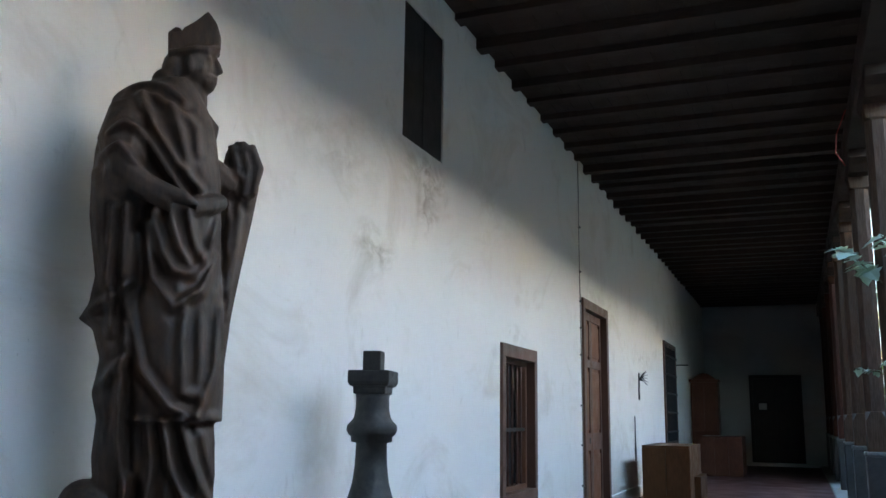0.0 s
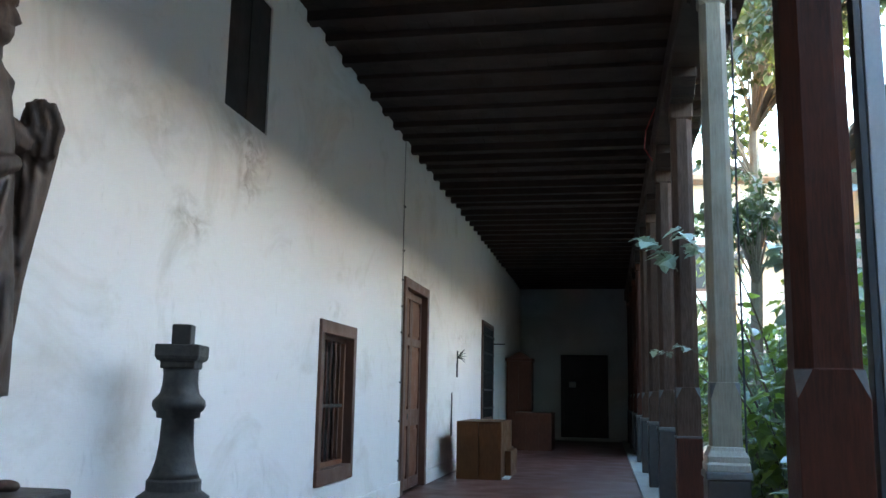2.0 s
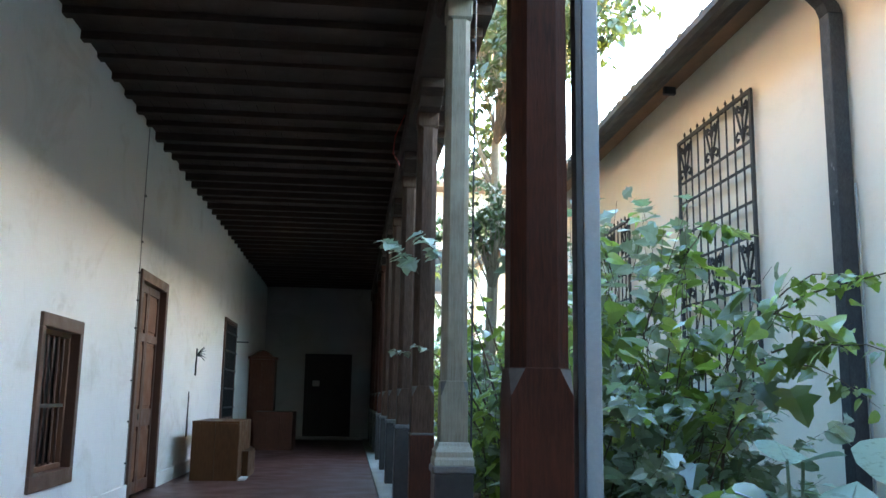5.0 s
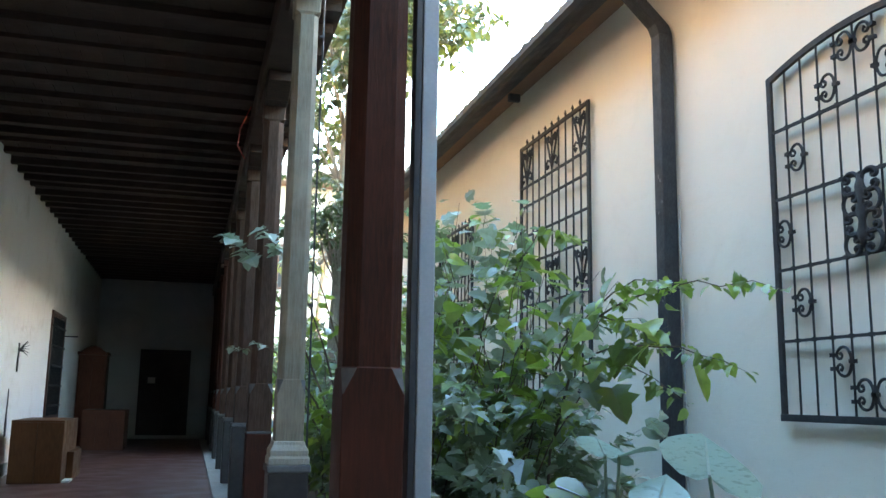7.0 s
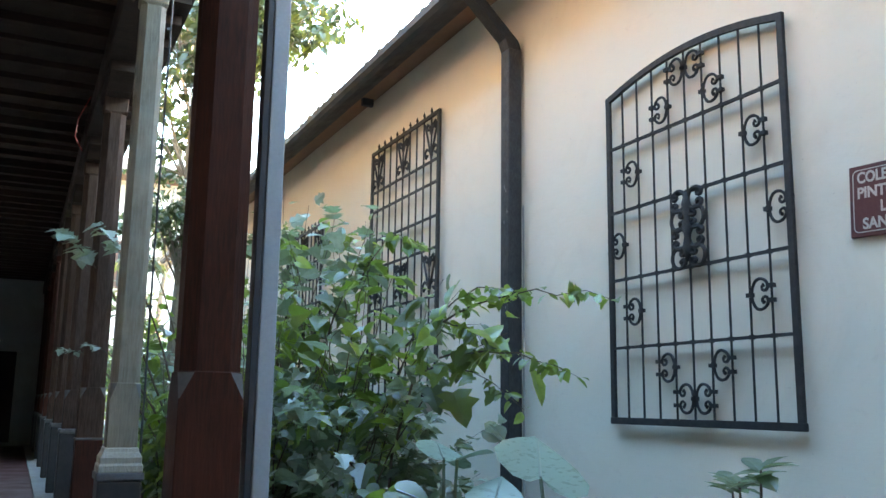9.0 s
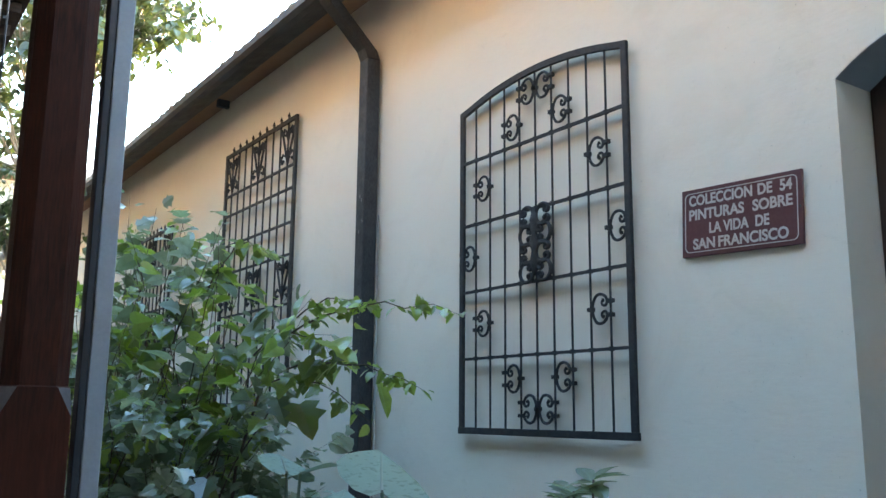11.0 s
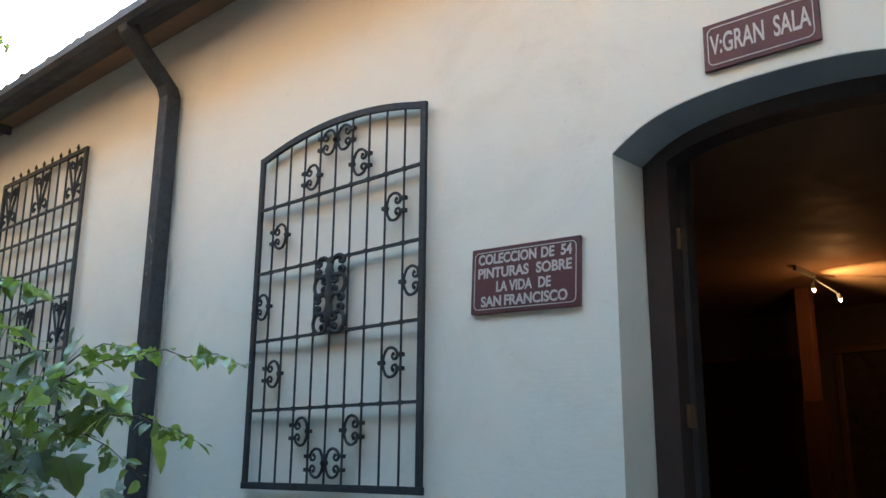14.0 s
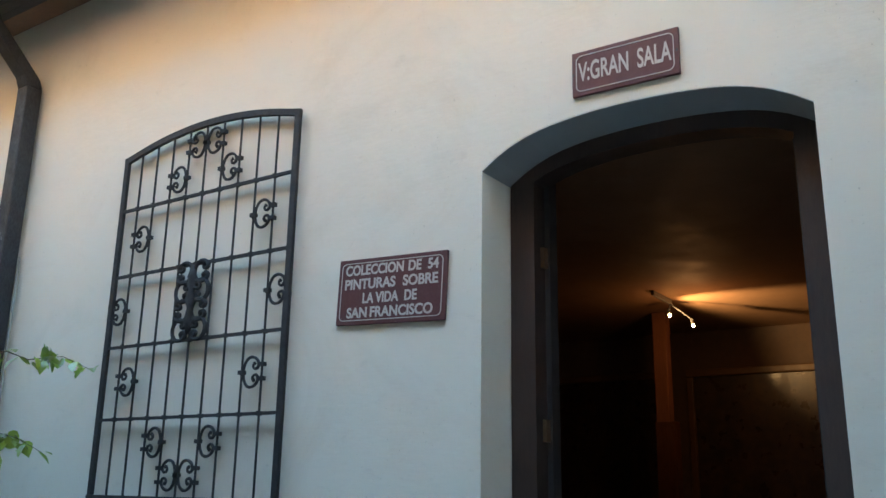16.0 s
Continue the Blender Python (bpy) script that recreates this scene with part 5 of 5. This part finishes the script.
# dense low growth
low = [(rg.uniform(4.1, 5.9), rg.uniform(4.7, 9.0), rg.uniform(0.5, 1.65)) for i in range(95)]
bush("garden_shrub", (4.95, 7.2, -0.22), low, "dense dark green undergrowth with broad leaves greyed like sky reflections", ("heart", "lobed", "lobed"), 0.112, M_LEAFD, 7, 0.042, 0.005, 0.15, 3, 0.35, 0.4)
low2 = [(rg.uniform(3.95, 5.2), rg.uniform(6.4, 14.0), rg.uniform(0.8, 2.0)) for i in range(34)]
bush("garden_shrub", (4.5, 9.5, -0.22), low2, "tall green shrub growing along the posts", ("heart", "lobed"), 0.12, M_LEAFD, 9, 0.055, 0.008, 0.2, 3, 0.4, 0.35)
low3 = [(rg.uniform(4.2, 6.2), rg.uniform(12.5, 24.0), rg.uniform(0.9, 3.3)) for i in range(75)]
bush("garden_shrub", (5.0, 18.5, -0.22), low3, "hazy green shrubs at the far end of the garden", ("lobed", "oval"), 0.17, M_LEAF, 13, 0.09, 0.015, 0.3, 3, 0.6)
low4 = [(rg.uniform(3.66, 4.1), rg.uniform(4.6, 5.8), rg.uniform(0.65, 0.98)) for i in range(18)]
bush("garden_shrub", (3.98, 5.1, -0.22), low4, "low broad-leaved plant beside the plinths", ("heart", "lobed"), 0.12, M_LEAFD, 15, 0.045, 0.006, 0.15, 2, 0.2, 0.2)
low5 = [(rg.uniform(3.95, 4.9), rg.uniform(5.4, 8.4), rg.uniform(0.9, 2.55)) for i in range(24)]
bush("garden_shrub", (4.35, 6.6, -0.22), low5, "bright green shrub pressing against the posts", ("heart", "lobed"), 0.13, M_LEAF, 17, 0.075, 0.008, 0.2, 3, 0.3)
low6 = [(rg.uniform(3.75, 4.5), rg.uniform(7.2, 10.6), rg.uniform(0.7, 2.35)) for i in range(26)]
bush("garden_shrub", (4.25, 8.7, -0.22), low6, "green shrub with broad drooping leaves between the posts", ("heart", "lobed"), 0.12, M_LEAF, 19, 0.06, 0.008, 0.2, 3, 0.3)
# a spray of lobed grey-green leaves over the shrub's top
bush("garden_shrub", (4.95, 8.4, -0.22), [(4.95, 8.24, 3.30), (4.95, 7.37, 3.07), (4.95, 6.59, 2.80), (4.95, 5.62, 2.65), (4.95, 7.93, 2.98), (4.95, 6.19, 2.60), (4.95, 9.06, 3.33)], "tall shrub with flat sprays of lobed grey-green leaves", ("lobed",), 0.15, M_LEAFD, 23, 0.06, 0.012, 0.12, 2, 0.35, 0.15)
# the pale branch that leans into the walk
pb = thing("leaning_branch", (4.6, 8.9, -0.22), "pale lobed leaves on a branch leaning between the posts", "branch")
wd, lv = Mesh(), Mesh()
rp = random.Random(31)
for end_, sz, n in (((-1.56, -0.45, 3.0), 0.19, 12), ((-1.25, -0.7, 3.05), 0.18, 11), ((-0.85, -0.5, 2.9), 0.17, 9), ((-1.55, -0.4, 1.98), 0.085, 9), ((-1.35, -0.6, 2.02), 0.08, 9), ((-0.45, -1.0, 2.85), 0.18, 9)):
    pts = curve_pts((0, 0, 0), end_, 0.45, 8, rp, 0.03)
    part("stem", Mesh().tube(pts, [0.013 * (1 - 0.1 * i) + 0.002 for i in range(9)], 5), M_TWIG, pb)
    for k in range(n):
        f = 0.86 + 0.14 * k / n
        p = pts[7].lerp(pts[8], (f - 0.86) / 0.14)
        put_leaf(lv, "lobed", p, (rp.uniform(-1, 0.3), rp.uniform(-1, 0.6), rp.uniform(-0.3, 0.12)), sz * rp.uniform(0.7, 1.1), rp.uniform(-0.5, 0.5))
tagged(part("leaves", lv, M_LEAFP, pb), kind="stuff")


# broad elephant-ear leaves
def big_leaf_plant(base, leaves_, label):
    t = thing("elephant_ear", base, label, "plant", "broad-leaved plants")
    for at, way, size, roll, mat in leaves_:
        at = Vector(at) - Vector(base)
        m = Mesh()
        half = [(0, 0), (-0.17, 0.13), (-0.20, 0.30), (-0.06, 0.46), (0.16, 0.50), (0.42, 0.40), (0.68, 0.23), (0.88, 0.08), (1, 0)]
        vs, fs = leaf_template(half, 0.10, 0.10)
        vs = vs * np.array([1.0, 1.12, 1.0])
        TPL["big"] = (vs, fs)
        put_leaf(m, "big", at, way, size, roll)
        lf = part("leaf", m, mat, t, "broad heart-shaped leaf", smooth=True)
        rib = Mesh()
        x = Vector(way).normalized()
        rib.tube([at + Vector((0, 0, 0.004)), at + x * size * 0.5 + Vector((0, 0, 0.004 - 0.025 * size)), at + x * size * 0.95 + Vector((0, 0, 0.003 - 0.09 * size))], [0.007, 0.005, 0.002], 5)
        part("midrib", rib, M_LEAFP, lf)
        part("stalk", Mesh().tube([(0, 0, 0), (at.x * 0.4, at.y * 0.4, at.z * 0.6), tuple(at)], [0.014, 0.011, 0.007], 6), M_LEAFD, t, "green leaf stalk")


M_EAR = foliage("ear_leaf", (0.20, 0.30, 0.24), (0.25, 0.36, 0.29), (0.28, 0.40, 0.32), 0.32, 0.15)
ent = M_EAR.node_tree      # dark flecks between the veins
eb = ent.nodes["Principled BSDF"]
src = eb.inputs["Base Color"].links[0].from_socket
fleck = ramp(ent, noise_tex(ent, 22.0, 3, 0.5, (1.0, 1.0, 4.0)), [(0.56, (0, 0, 0)), (0.66, (0.6,) * 3)])
ent.links.new(mixc(ent, fleck, src, (0.05, 0.10, 0.07)), eb.inputs["Base Color"])
big_leaf_plant((4.65, 2.85, -0.22), [((4.60, 2.95, 1.04), (0.45, 0.78, 0.5), 0.36, 0.42, M_EAR)], "single broad pale elephant-ear leaf on a tall stalk")
big_leaf_plant((4.62, 3.80, -0.22), [((4.60, 3.80, 1.06), (0.25, 0.85, 0.36), 0.26, 0.35, M_EAR), ((4.64, 3.74, 1.06), (0.75, 0.2, 0.16), 0.24, -0.25, M_EAR), ((4.45, 4.12, 0.90), (0.1, 0.6, -0.25), 0.2, -0.35, M_LEAF), ((4.46, 4.02, 0.90), (0.45, -0.55, -0.15), 0.2, 0.35, M_LEAF), ((4.7, 3.5, 0.88), (0.5, 0.6, 0.5), 0.24, 0.1, M_EAR)], "clump of broad elephant-ear leaves at the garden's edge")


def rosette(base, heads, label):
    t = thing("young_plant", base, label, "plant", "small plants by the hall wall")
    r = random.Random(41)
    for hx, hy, hz in heads:
        part("stem", Mesh().tube([(0, 0, 0), (hx * 0.6, hy * 0.6, hz * 0.6), (hx, hy, hz)], [0.01, 0.008, 0.005], 5), M_TWIG, t)
        m = Mesh()
        for k in range(13):
            a = 2.4 * k
            put_leaf(m, "oval", (hx, hy, hz - 0.012 * (k % 5)), (math.cos(a), math.sin(a), r.uniform(-0.1, 0.7)), r.uniform(0.09, 0.16), r.uniform(-0.3, 0.3), 1.1)
        part("leaf_head", m, M_LEAFD, t)


rosette((5.45, 2.75, -0.22), [(0.0, 0.05, 1.24), (-0.05, -0.12, 1.30), (0.12, 0.22, 1.22)], "young plant with narrow leaves in a whorl")
rosette((5.45, 2.05, -0.22), [(0.0, 0.05, 1.16), (0.05, -0.2, 1.14)], "young plant with pale leaf tips by the doorway")


# tree
def tree(base, top, r0, crowns, seed, size, label, every=0.045):
    r = random.Random(seed)
    t = thing("garden_tree", base, label, "tree", "garden trees")
    wood, leaves = Mesh(), Mesh()
    trunk = curve_pts((0, 0, 0), Vector(top) - Vector(base), 0.0, 12, r, 0.10)
    wood.tube(trunk, [r0 * (1 - 0.6 * i / 12) for i in range(13)], 9)
    for cx, cy, cz, rad, nb in crowns:
        c = Vector((cx, cy, cz)) - Vector(base)
        j = min(range(13), key=lambda i: abs(trunk[i].z - (c.z - 1.0)))
        for k in range(nb):
            d = Vector((r.gauss(0, 1), r.gauss(0, 1), r.gauss(0, 0.8))).normalized() * rad * r.uniform(0.45, 1.0)
            b = c + d
            pts = curve_pts(trunk[j], b, 0.2, 6, r, 0.1)
            leafy_branch(wood, leaves, pts, 0.02, ("oval", "heart"), size, every, r, 0.6, 0.6)
            for q_ in range(3):
                a = pts[r.randint(4, 6)]
                e = a + Vector((r.uniform(-.5, .5), r.uniform(-.5, .5), r.uniform(-.5, .3)))
                leafy_branch(wood, leaves, curve_pts(a, e, 0.03, 3, r, 0.03), 0.007, ("oval", "heart"), size, every * 0.8, r, 0.7, 0.05)
    part("trunk", wood, M_BARK, t, "slender pale trunk and limbs")
    tagged(part("crown", leaves, M_LEAFT, t, "small backlit leaves"), kind="stuff")


tree((4.93, 15.0, -0.22), (5.1, 13.3, 9.5), 0.115, [(4.9, 13.5, 7.6, 1.6, 44), (5.0, 11.8, 6.6, 1.2, 30), (5.3, 9.7, 6.1, 0.9, 34), (4.6, 14.5, 5.7, 0.9, 16), (4.7, 12.5, 9.0, 1.6, 30), (4.75, 13.2, 4.3, 0.8, 14)], 51, 0.10, "slender pale-barked tree with a loose backlit crown", 0.032)
tree((6.3, 27.0, -0.22), (6.5, 26.5, 7.5), 0.12, [(6.0, 26.5, 6.0, 1.8, 18), (5.0, 26.0, 4.2, 1.3, 10)], 53, 0.22, "small leafy tree before the far house", 0.08)
